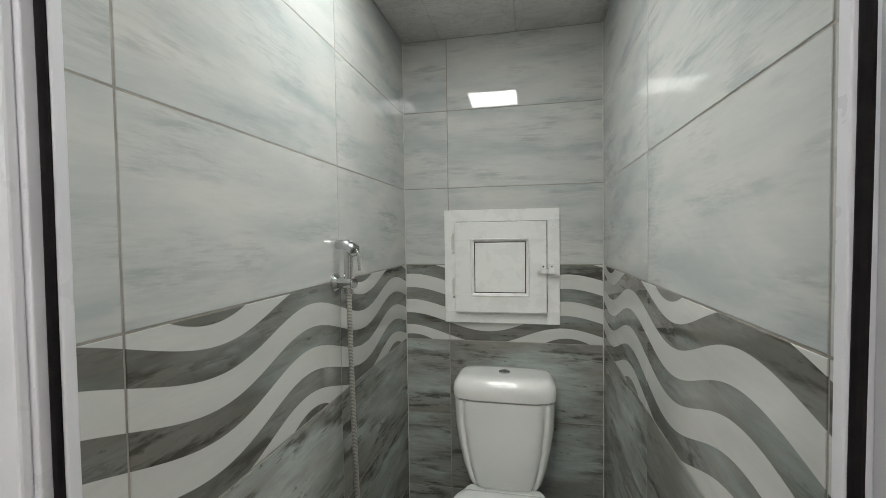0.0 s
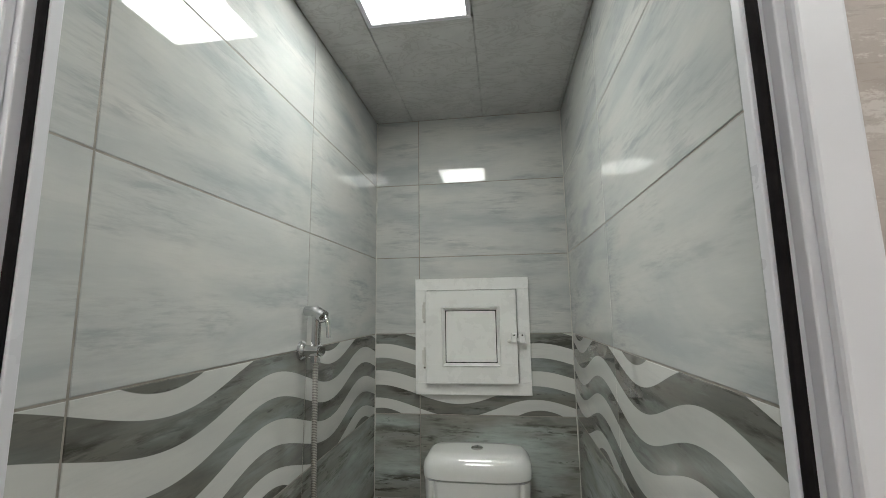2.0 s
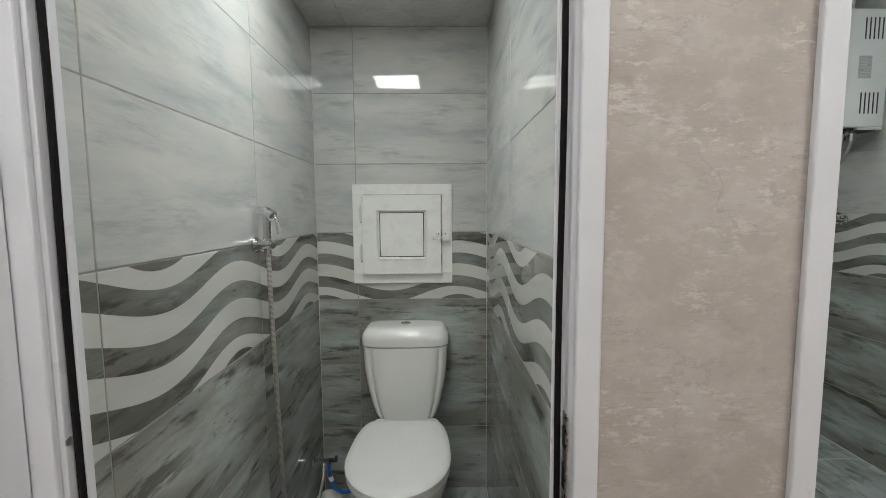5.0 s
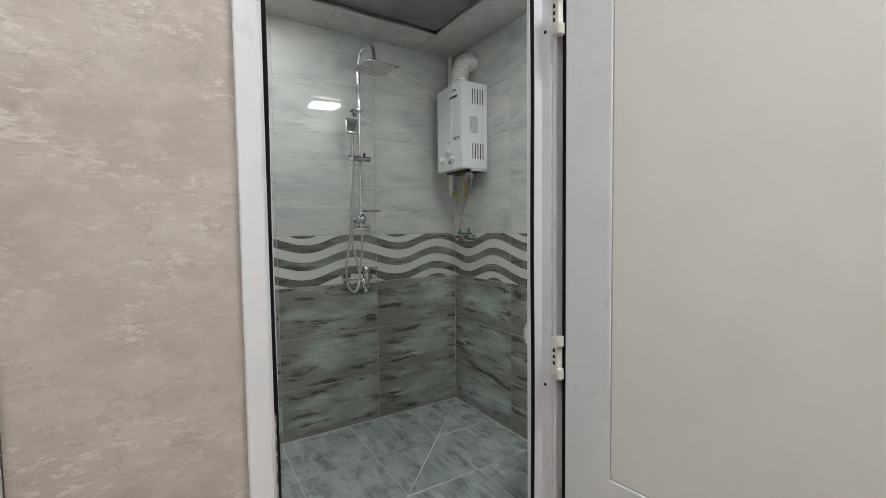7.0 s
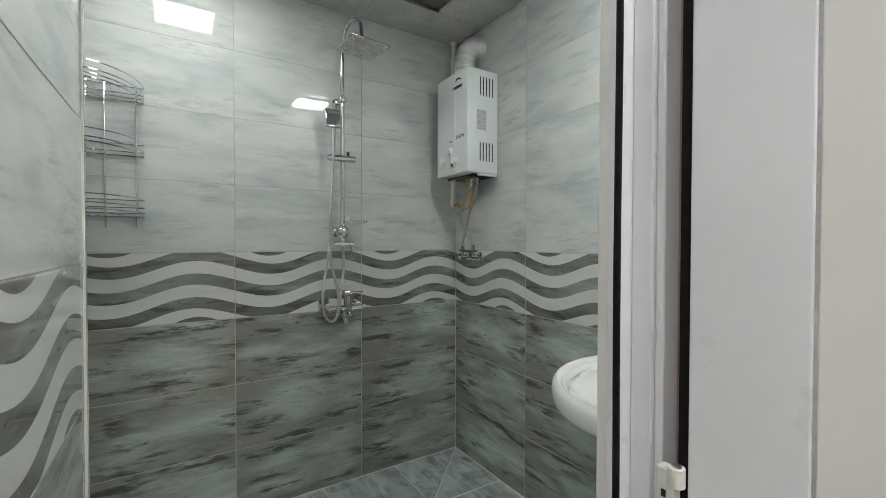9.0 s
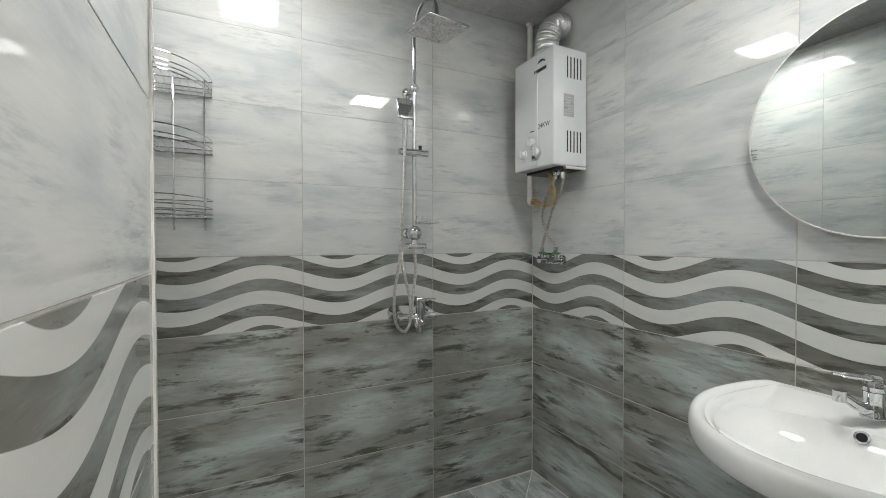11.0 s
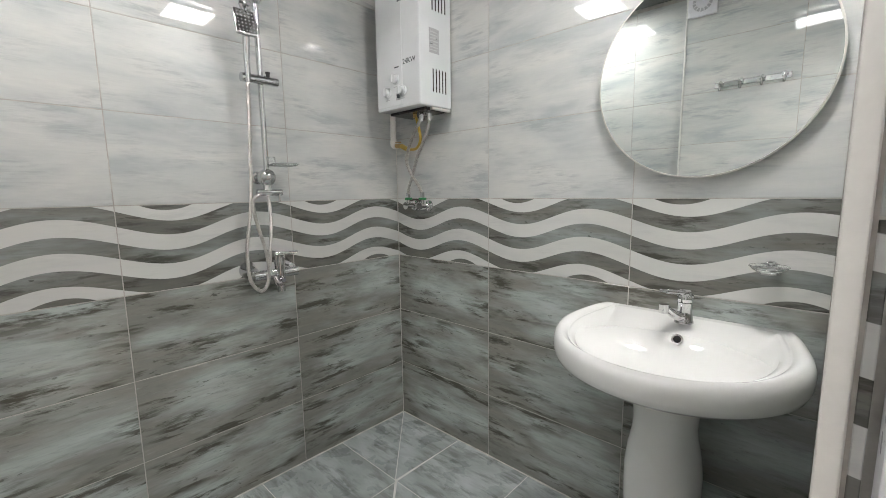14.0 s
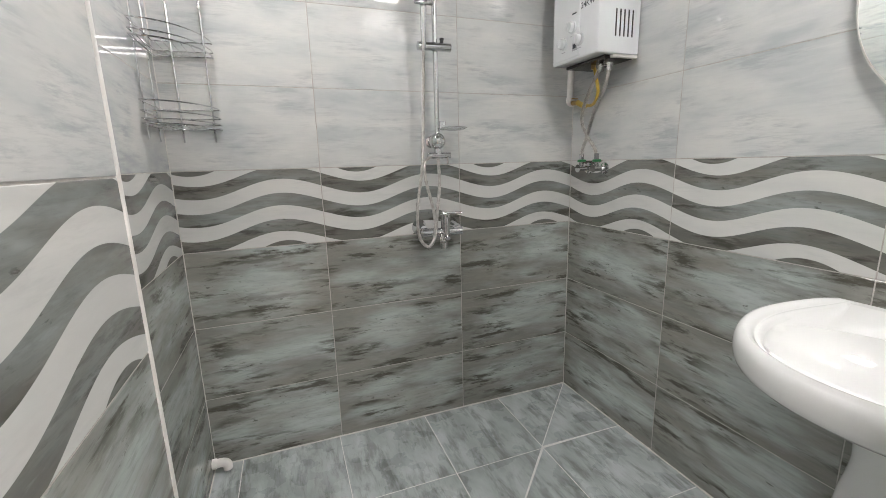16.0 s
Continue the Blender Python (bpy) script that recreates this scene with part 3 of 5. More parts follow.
# ---- door frames and leaves ----
def door_frame(name, s0, s1, yf, yg, yb, rebates, label, top=2.0, askew=0.0, seals=(0.0062, 0.0062)):
    """A white PVC frame with rebate, stop and black seal. s0, s1: the stops' inner edges; yf, yg, yb: front, seal and back;
    rebates: how far the rebate lies outside the stop, left and right; askew: how much deeper the right side stands; seals: how far they are set in."""
    t = thing(name, ((s0 + s1) / 2, yg, 0), label, "door frame", "", "structure")
    for s, k_, rb, set_in, dy in ((s0, -1, rebates[0], seals[0], 0.0), (s1, 1, rebates[1], seals[1], askew)):
        w = rb + 0.040

        def bx(o0, o1, y0, y1, z0=0.0, z1=top + 0.05, bev=0.0015):
            xs = sorted((s + k_ * o0, s + k_ * o1))
            return box((xs[0], y0 + dy, z0), (xs[1], y1 + dy, z1), bev)
        j = part("jamb", bx(rb, w, yf + 0.012, yg - 0.0005), PVC, t)
        part("stop", bx(0.0, w, yg, yb), PVC, j)
        part("casing", bx(rb + 0.006, w + 0.001, yf, yf + 0.0115, bev=0.003), PVC, j)
        # the seal sits a little wavy in its groove
        pts = [(s + k_ * (set_in + 0.0010 * math.sin(z * 9.0 + s * 5)), yg + dy - 0.003, z) for z in np.linspace(0.0, top, 40)]
        part("seal", tube(pts, 0.0045, 8), GASKET, j, "black rubber seal", True)
    part("head", box((s0 - rebates[0] - 0.04, yf, top), (s1 + rebates[1] + 0.04, yb, top + 0.03), 0.002), PVC, t)
    return t


def screw_or_hole(t, x, y, z, k_, mat, r=0.004):
    part("screw", lathe([(r, 0.0), (r, 0.0012), (r * 0.6, 0.0018), (r * 0.5, 0.001)], (x, y, z), (k_, 0, 0), 14), mat, t, "small screw head, dark where it marks a hole", True)


def hinge(t, x, y, z0, z1):
    """A white plastic-capped door hinge with exposed knuckles."""
    h = part("hinge", box((x - 0.012, y - 0.011, z0), (x + 0.004, y + 0.010, z1), 0.002), PIPE, t, "cream door hinge")
    for a, b in ((z0 - 0.004, z0 + 0.018), (z1 - 0.018, z1 + 0.004)):
        part("knuckle", lathe([(0.0095, 0.0), (0.0095, b - a)], (x - 0.006, y - 0.011, a), (0, 0, 1), 16), PIPE, h, "", True)
    part("pin", lathe([(0.006, 0.0), (0.006, 0.003)], (x - 0.006, y - 0.011, z1 + 0.003), (0, 0, 1), 12), STEEL, h, "grey metal pin", True)
    for i in range(3):
        zz = z0 + 0.03 + i * (z1 - z0 - 0.06) / 2
        part("slot", box((x - 0.0135, y - 0.002, zz - 0.004), (x - 0.0115, y + 0.003, zz + 0.004)), HOLE_DARK, h)


def strike(t, x, y, z0, z1, k_):
    """A steel strike plate with its opening."""
    p = part("strike_plate", box((min(x, x + k_ * 0.003), y - 0.011, z0), (max(x, x + k_ * 0.003), y + 0.011, z1), 0.001), STEEL, t, "scratched steel strike plate")
    part("latch_hole", box((x + k_ * 0.0031 - 0.0004, y - 0.005, z1 - 0.05), (x + k_ * 0.0031 + 0.0004, y + 0.006, z1 - 0.02)), HOLE_DARK, p)
    part("latch_hole", box((x + k_ * 0.0031 - 0.0004, y - 0.005, z1 - 0.11), (x + k_ * 0.0031 + 0.0004, y + 0.006, z1 - 0.075)), HOLE_DARK, p)


fr = door_frame("door_frame_2", 0.728, 1.303, 0.400, 0.440, 0.450, (0.012, 0.036), "white plastic door frame of the shower room", 2.0, 0.0, (0.0062, 0.0022))
hinge(fr, 1.334, 0.384, 0.89, 0.98)
hinge(fr, 1.334, 0.384, 1.665, 1.755)
# these two dark discs stand for open holes in the jamb
screw_or_hole(fr, 1.339, 0.428, 1.690, -1, HOLE_DARK)
screw_or_hole(fr, 1.339, 0.428, 0.852, -1, HOLE_DARK)
strike(fr, 0.716, 0.424, 0.77, 0.935, 1)
fr = door_frame("door_frame_1", -0.300, 0.347, 0.384, 0.410, 0.4225, (0.014, 0.016), "white plastic door frame of the toilet room", 2.0, 0.0145)
screw_or_hole(fr, -0.314, 0.402, 0.915, 1, STEEL, 0.006)
strike(fr, 0.363, 0.4135, 0.76, 0.94, -1)


def door_leaf(name, hinge_at, angle, width, side, label, sealed=True):
    """A white PVC leaf with ivory panels. It starts at hinge_at and runs along angle (degrees, 0 is +x); side: where its thickness lies."""
    m = Matrix.Translation((*hinge_at, 0)) @ Matrix.Rotation(radians(angle), 4, "Z")
    t = thing(name, (*hinge_at, 0), label, "door", "", "structure")
    th = 0.055 * side

    def bx(x0, x1, y0, y1, z0, z1, bev=0.002):
        ys = sorted((y0, y1))
        return box((x0, ys[0], z0), (x1, ys[1], z1), bev, 2, None, m)
    st = 0.109
    part("stile", bx(0.0, st, 0, th, 0.02, 1.99), PVC, t)
    part("stile", bx(width - st, width, 0, th, 0.02, 1.99), PVC, t)
    for z0, z1 in ((0.02, 0.12), (0.60, 0.695), (1.89, 1.99)):
        part("rail", bx(st, width - st, 0.0005 * side, th, z0, z1), PVC, t)
    for z0, z1 in ((0.12, 0.60), (0.695, 1.89)):
        part("panel", bx(st + 0.0035, width - st - 0.0035, 0.0022 * side, th * 0.8, z0 + 0.0035, z1 - 0.0035, 0.0012), PANEL, t, "ivory plastic panel")
        for a, b in ((st, st + 0.0035), (width - st - 0.0035, width - st)):
            part("panel_joint", bx(a, b, 0.004 * side, 0.012 * side, z0, z1, 0.0), GREYLAB, t, "thin grey joint")
        for c, d in ((z0, z0 + 0.0035), (z1 - 0.0035, z1)):
            part("panel_joint", bx(st + 0.0035, width - st - 0.0035, 0.004 * side, 0.012 * side, c, d, 0.0), GREYLAB, t, "thin grey joint")
    if sealed:
        part("seal", bx(-0.013, 0.0, 0.004 * side, 0.026 * side, 0.03, 1.98, 0.003), GASKET, t, "black rubber seal")
    return t


door_leaf("door_2", (1.339, 0.366), -83, 0.66, 1, "white plastic door with ivory panels standing open")
door_leaf("door_1", (-0.349, 0.3815), -101, 0.66, -1, "white plastic door standing open beside the toilet room", False)

# white corner trims
tagged(part("trim_niche", box((SH_L - 0.004, JOG - 0.004, 0.0), (SH_L + 0.004, JOG + 0.005, SH_TOP), 0.002), TRIM), "white plastic corner trim", "trim", "", "structure")
tagged(part("trim_reveal", box((1.3415, 0.473, 0.0), (1.348, SH_FRONT + 0.004, SH_TOP), 0.002), TRIM), "white plastic corner trim at the door reveal", "trim", "", "structure")


# pale sealant in the corners of the shower room
for nm, pts in (("trim_floor_back", [(SH_REC, SH_BACK, 0.0), (SH_R, SH_BACK, 0.0)]), ("trim_floor_right", [(SH_R, SH_BACK, 0.0), (SH_R, SH_FRONT, 0.0)]),
                ("trim_floor_niche", [(SH_REC, SH_BACK, 0.0), (SH_REC, JOG, 0.0)]), ("trim_floor_left", [(SH_L, JOG, 0.0), (SH_L, 0.46, 0.0)]),
                ("trim_corner_right", [(SH_R, SH_BACK, 0.0), (SH_R, SH_BACK, SH_TOP)]), ("trim_corner_niche", [(SH_REC, SH_BACK, 0.0), (SH_REC, SH_BACK, SH_TOP)]),
                ("trim_corner_wc_left", [(WC_L, WC_BACK, WC_FLOOR), (WC_L, WC_BACK, WC_TOP)]), ("trim_corner_wc_right", [(WC_R, WC_BACK, WC_FLOOR), (WC_R, WC_BACK, WC_TOP)])):
    a, b2 = Vector(pts[0]), Vector(pts[1])
    n = max(8, int((b2 - a).length / 0.05))
    path = [a.lerp(b2, i / n) for i in range(n + 1)]
    width = 0.0042 if "floor" in nm else 0.0026
    tagged(part(nm, tube(path, [width + 0.0010 * math.sin(i * 1.7) * math.sin(i * 0.61) for i in range(n + 1)], 8), SEALANT, None, "", True), "pale uneven sealant line", "sealant", "", "structure")


# ---- corridor wall ----
def wall_socket(x, y, z):
    t = thing("wall_socket", (x, y, z), "dark brown wall socket with a chrome line on wallpaper", "socket")
    part("plate", box((x - 0.041, y - 0.009, z - 0.041), (x + 0.041, y, z + 0.041), 0.004, 3), BROWN, t, "", True)
    part("ring", box((x - 0.030, y - 0.0105, z + 0.0195), (x + 0.032, y - 0.0085, z + 0.0215)), CHROME, t, "chrome line")
    part("insert", box((x - 0.030, y - 0.0115, z - 0.031), (x + 0.030, y - 0.008, z + 0.018), 0.003, 2), BLACK, t)
    part("insert_key", box((x - 0.028, y - 0.0135, z - 0.004), (x + 0.028, y - 0.011, z + 0.008), 0.001), BROWN, t)


wall_socket(0.532, HALL_Y, 0.762)


# ---- WC things ----
def service_hatch(x0, x1, z0, z1, y):
    t = thing("service_hatch", ((x0 + x1) / 2, y, z0), "white plastic service hatch with a square glazed-look panel and bolt", "hatch")
    w = 0.045
    bm = bmesh.new()
    for lo, hi in (((x0, z0), (x1, z0 + w)), ((x0, z1 - w), (x1, z1)), ((x0, z0 + w), (x0 + w, z1 - w)), ((x1 - w, z0 + w), (x1, z1 - w))):
        box((lo[0], y - 0.014, lo[1]), (hi[0], y, hi[1]), 0.0015, 2, bm)
    part("frame", bm, HATCH, t)
    a0, a1, b0, b1 = x0 + 0.043, x1 - 0.048, z0 + 0.043, z1 - 0.048
    s = 0.072
    leaf_ = part("leaf", box((a0, y - 0.034, b0), (a1, y - 0.006, b0 + s), 0.003), HATCH, t)
    for lo, hi in (((a0, b1 - s), (a1, b1)), ((a0, b0 + s - 0.003), (a0 + s, b1 - s + 0.003)), ((a1 - s, b0 + s - 0.003), (a1, b1 - s + 0.003))):
        part("leaf_rail", box((lo[0], y - 0.034, lo[1]), (hi[0], y - 0.006, hi[1]), 0.003), HATCH, leaf_)
    # sloping glazing bead: outer square near the face, inner square deeper
    q0, q1, r0, r1 = a0 + s - 0.010, a1 - s + 0.010, b0 + s - 0.010, b1 - s + 0.010
    d = 0.014
    rings = [[(q0, y - 0.035, r0), (q1, y - 0.035, r0), (q1, y - 0.035, r1), (q0, y - 0.035, r1)],
             [(q0 + 0.004, y - 0.039, r0 + 0.004), (q1 - 0.004, y - 0.039, r0 + 0.004), (q1 - 0.004, y - 0.039, r1 - 0.004), (q0 + 0.004, y - 0.039, r1 - 0.004)],
             [(q0 + d, y - 0.026, r0 + d), (q1 - d, y - 0.026, r0 + d), (q1 - d, y - 0.026, r1 - d), (q0 + d, y - 0.026, r1 - d)]]
    part("bead", loft(rings, True, (False, False)), HATCH, leaf_)
    part("seal", box((q0 + d - 0.002, y - 0.0268, r0 + d - 0.002), (q1 - d + 0.002, y - 0.018, r1 - d + 0.002)), GASKET, leaf_, "thin black seal")
    part("panel", box((q0 + d + 0.0025, y - 0.0285, r0 + d + 0.0025), (q1 - d - 0.0025, y - 0.02, r1 - d - 0.0025), 0.001), HATCH, leaf_)
    for zz in (z0 + 0.10, z1 - 0.165):
        h = part("hinge", lathe([(0.0045, 0), (0.0045, 0.075)], (a0 - 0.006, y - 0.019, zz), (0, 0, 1), 12), PIPE, t, "small white hinge", True)
        part("pin", lathe([(0.0055, 0), (0.0055, 0.006)], (a0 - 0.006, y - 0.019, zz - 0.003), (0, 0, 1), 12), STEEL, h, "", True)
        part("hinge_leaf", box((a0 - 0.016, y - 0.016, zz + 0.01), (a0 - 0.005, y - 0.0135, zz + 0.065), 0.001), PIPE, h)
    zb = (z0 + z1) / 2 - 0.012
    bolt = part("bolt", box((a1 - 0.036, y - 0.042, zb - 0.009), (a1 + 0.034, y - 0.034, zb + 0.004), 0.002), HATCH, t, "white sliding bolt")
    part("keeper", box((a1 + 0.006, y - 0.046, zb - 0.015), (a1 + 0.030, y - 0.012, zb + 0.022), 0.003), HATCH, bolt)
    part("keeper", box((a1 - 0.022, y - 0.046, zb - 0.013), (a1 - 0.003, y - 0.033, zb + 0.021), 0.003), HATCH, bolt)
    part("knob", lathe([(0.006, 0), (0.0075, 0.012), (0.005, 0.016)], (a1 - 0.03, y - 0.042, zb - 0.006), (0, -1, 0), 14), PIPE, bolt, "", True)
    for sx in (a1 - 0.012, a1 + 0.018):
        part("screw", lathe([(0.003, 0), (0.003, 0.001)], (sx, y - 0.046, zb + 0.014), (0, -1, 0), 10), HOLE_DARK, bolt, "", True)


service_hatch(-0.188, 0.248, 0.905, 1.342, WC_BACK)


def superring(cx, cy, z, a, b, n=4.0, seg=48, groove=0.0):
    """A rounded rectangle ring; groove dents the front near its sides."""
    out = []
    for i in range(seg):
        t = 2 * math.pi * i / seg
        c, s = math.cos(t), math.sin(t)
        x = a * math.copysign(abs(c) ** (2 / n), c)
        y = b * math.copysign(abs(s) ** (2 / n), s)
        if groove and y < 0:
            e = abs(abs(x) / a - 0.80)
            y += groove * max(0.0, 1 - e / 0.08) ** 1.3
        out.append((cx + x, cy + y, z))
    return out


def egg(cx, yb, yf, w, z, back=0.66, seg=56):
    """A toilet-seat outline from its back edge yb to its front yf."""
    out = []
    mid = yf + (yb - yf) * 0.46
    for i in range(seg):
        t = 2 * math.pi * i / seg
        c, s = math.cos(t), math.sin(t)
        if s <= 0:
            x, y = w * c, mid + (mid - yf) * s
        else:
            # sides taper to a straight back edge
            q = 2 * (t / math.pi if t <= math.pi / 2 else 1 - t / math.pi)
            e = min(1.0, q / 0.72)
            x = math.copysign(w * (1 - (1 - back) * e ** 2.2) * (1.0 if q < 0.72 else (1 - q) / 0.28), c)
            y = mid + (yb - mid) * math.sin(e * math.pi / 2) ** 1.15
        out.append((cx + x, y, z))
    return out


def toilet(cx, back, floor):
    t = thing("toilet", (cx, 1.3, floor), "white ceramic close-coupled toilet with its lid closed", "toilet")
    yc = back - 0.107
    prof = [(0.348, 0.112, 0.080), (0.354, 0.119, 0.086), (0.375, 0.129, 0.089), (0.43, 0.145, 0.092), (0.50, 0.159, 0.095), (0.58, 0.169, 0.098), (0.64, 0.171, 0.099), (0.668, 0.172, 0.099)]
    part("cistern", loft([superring(cx, back - 0.004 - b, z, a * 1.025, b, 5.0, 128, 0.012) for z, a, b in prof]), CERAMIC, t, "", True)
    prof = [(0.672, 0.172, 0.099), (0.675, 0.177, 0.102), (0.700, 0.178, 0.103), (0.7190, 0.174, 0.098), (0.7370, 0.160, 0.086), (0.7430, 0.150, 0.076), (0.7455, 0.11, 0.05), (0.7460, 0.04, 0.02)]
    lid = part("cistern_lid", loft([superring(cx, back - 0.004 - 0.099, z, a * 1.025, b, 4.2, 64) for z, a, b in prof]), CERAMIC, t, "", True)
    b_ = part("flush_button", lathe([(0.021, 0), (0.021, 0.005), (0.019, 0.0065), (0.004, 0.0065)], (cx, yc + 0.004, 0.7435), (0, 0, 1), 28), CHROME, lid, "chrome flush button", True)
    part("button_gap", box((cx - 0.0008, yc - 0.014, 0.7498), (cx + 0.0008, yc + 0.022, 0.7504)), HOLE_DARK, b_)
    part("lid_seal", box((cx - 0.155, back - 0.19, 0.667), (cx + 0.155, back - 0.03, 0.673)), GREYLAB, t)
    # bowl: seat-shaped top narrowing to the foot
    rings = [egg(cx, 1.56, 1.045, 0.165, 0.350), egg(cx, 1.56, 1.030, 0.174, 0.335), egg(cx, 1.57, 1.030, 0.172, 0.305), egg(cx, 1.58, 1.06, 0.158, 0.24, 0.75),
             egg(cx, 1.60, 1.12, 0.130, 0.14, 0.85), egg(cx, 1.61, 1.16, 0.112, 0.04, 0.95), egg(cx, 1.62, 1.13, 0.118, floor + 0.012, 0.95), egg(cx, 1.62, 1.13, 0.120, floor, 0.95)]
    part("bowl", loft(rings), CERAMIC, t, "", True)
    part("seat", loft([egg(cx, 1.455, 1.016, 0.171, 0.352), egg(cx, 1.458, 1.010, 0.176, 0.357), egg(cx, 1.458, 1.010, 0.176, 0.366), egg(cx, 1.455, 1.014, 0.173, 0.371)]), SEAT, t, "white plastic seat", True)
    part("lid", loft([egg(cx, 1.455, 1.012, 0.172, 0.373), egg(cx, 1.46, 1.004, 0.178, 0.378), egg(cx, 1.46, 1.004, 0.178, 0.389), egg(cx, 1.455, 1.012, 0.172, 0.395),
                      egg(cx, 1.44, 1.04, 0.155, 0.399), egg(cx, 1.39, 1.12, 0.09, 0.4005)]), SEAT, t, "closed white plastic seat lid", True)
    for s in (-1, 1):
        part("hinge", tube([(cx + s * 0.06, 1.482, 0.372), (cx + s * 0.10, 1.482, 0.372)], 0.011, 14), SEAT, t, "", True)


toilet(0.046, WC_BACK, WC_FLOOR)


def bidet_sprayer(y):
    x = WC_L
    t = thing("bidet_sprayer", (x, y, 1.13), "chrome hand sprayer in its wall holder with a ribbed hose", "bidet sprayer")
    part("wall_plate", lathe([(0.024, 0), (0.024, 0.006), (0.018, 0.012), (0.013, 0.016)], (x, y, 1.128), (1, 0, 0), 24), CHROME, t, "", True)
    part("holder", tube([(x + 0.012, y, 1.128), (x + 0.052, y - 0.004, 1.128)], [0.0145, 0.016], 20), CHROME, t, "", True)
    part("valve_tip", tube([(x + 0.052, y - 0.004, 1.128), (x + 0.058, y - 0.006, 1.128)], [0.013, 0.012], 16), CHROME, t, "", True)
    h = part("handle", tube([(x + 0.040, y - 0.002, 1.10), (x + 0.040, y - 0.002, 1.14), (x + 0.041, y - 0.003, 1.19), (x + 0.042, y - 0.004, 1.214)], [0.0125, 0.0115, 0.012, 0.013], 20), CHROME, t, "", True)
    part("spray_head", tube(smooth_path([(x + 0.008, y + 0.006, 1.226), (x + 0.034, y, 1.224), (x + 0.054, y - 0.006, 1.214), (x + 0.064, y - 0.010, 1.208)], 5), [0.0125] * 5 + [0.0155] * 5 + [0.016] * 5 + [0.012], 20), CHROME, h, "", True)
    part("trigger", tube(smooth_path([(x + 0.062, y - 0.008, 1.216), (x + 0.073, y - 0.012, 1.198), (x + 0.078, y - 0.014, 1.160)], 5), 0.0055, 12), CHROME, h, "", True)
    path = smooth_path([(x + 0.040, y - 0.002, 1.11), (x + 0.042, y + 0.0, 0.9), (x + 0.044, y + 0.012, 0.6), (x + 0.046, y + 0.03, 0.3), (x + 0.05, y + 0.10, 0.09),
                        (x + 0.055, y + 0.26, 0.05), (x + 0.05, y + 0.42, 0.10), (x + 0.045, y + 0.48, 0.155)], 16)
    part("hose", tube(path, 0.0068, 10), BRAID, t, "ribbed metal hose", True)


bidet_sprayer(1.085)


def angle_valve_wc():
    x, y, z = WC_L, 1.56, 0.165
    t = thing("angle_valve", (x, y, z), "chrome angle valve with a black lever and blue hose", "valve")
    part("flange", lathe([(0.022, 0), (0.02, 0.004), (0.012, 0.008)], (x, y, z), (1, 0, 0), 20), CHROME, t, "", True)
    part("body", tube([(x, y, z), (x + 0.05, y, z), (x + 0.07, y, z)], [0.009, 0.009, 0.012], 14), CHROME, t, "", True)
    part("lever", box((x + 0.062, y - 0.008, z - 0.004), (x + 0.098, y + 0.008, z + 0.008), 0.003), BLACK, t, "black plastic lever")
    part("lever_tip", box((x + 0.09, y - 0.006, z - 0.004), (x + 0.102, y + 0.006, z + 0.022), 0.003), BLACK, t)
    part("hose", tube(smooth_path([(x + 0.066, y, z - 0.01), (x + 0.068, y - 0.004, 0.115), (x + 0.09, y - 0.02, 0.06), (x + 0.14, y - 0.01, 0.03), (x + 0.20, y + 0.04, 0.04)], 8), 0.0085, 12), BLUE, t, "blue flexible hose", True)
    part("band", tube([(x + 0.072, y - 0.008, 0.098), (x + 0.080, y - 0.014, 0.082)], 0.0098, 14), PIPE, t, "white band")


angle_valve_wc()


def waste_cover():
    t = thing("waste_pipe", (-0.25, 1.55, WC_FLOOR), "white plastic waste pipe on the floor beside the toilet", "pipe")
    part("pipe", tube([(-0.285, 1.54, WC_FLOOR), (-0.285, 1.54, 0.0), ], [0.05, 0.05], 24), PIPE, t, "", True)
    part("cap", lathe([(0.054, 0), (0.054, 0.012), (0.045, 0.02), (0.01, 0.021)], (-0.285, 1.54, 0.0), (0, 0, 1), 24), PIPE, t, "", True)


waste_cover()


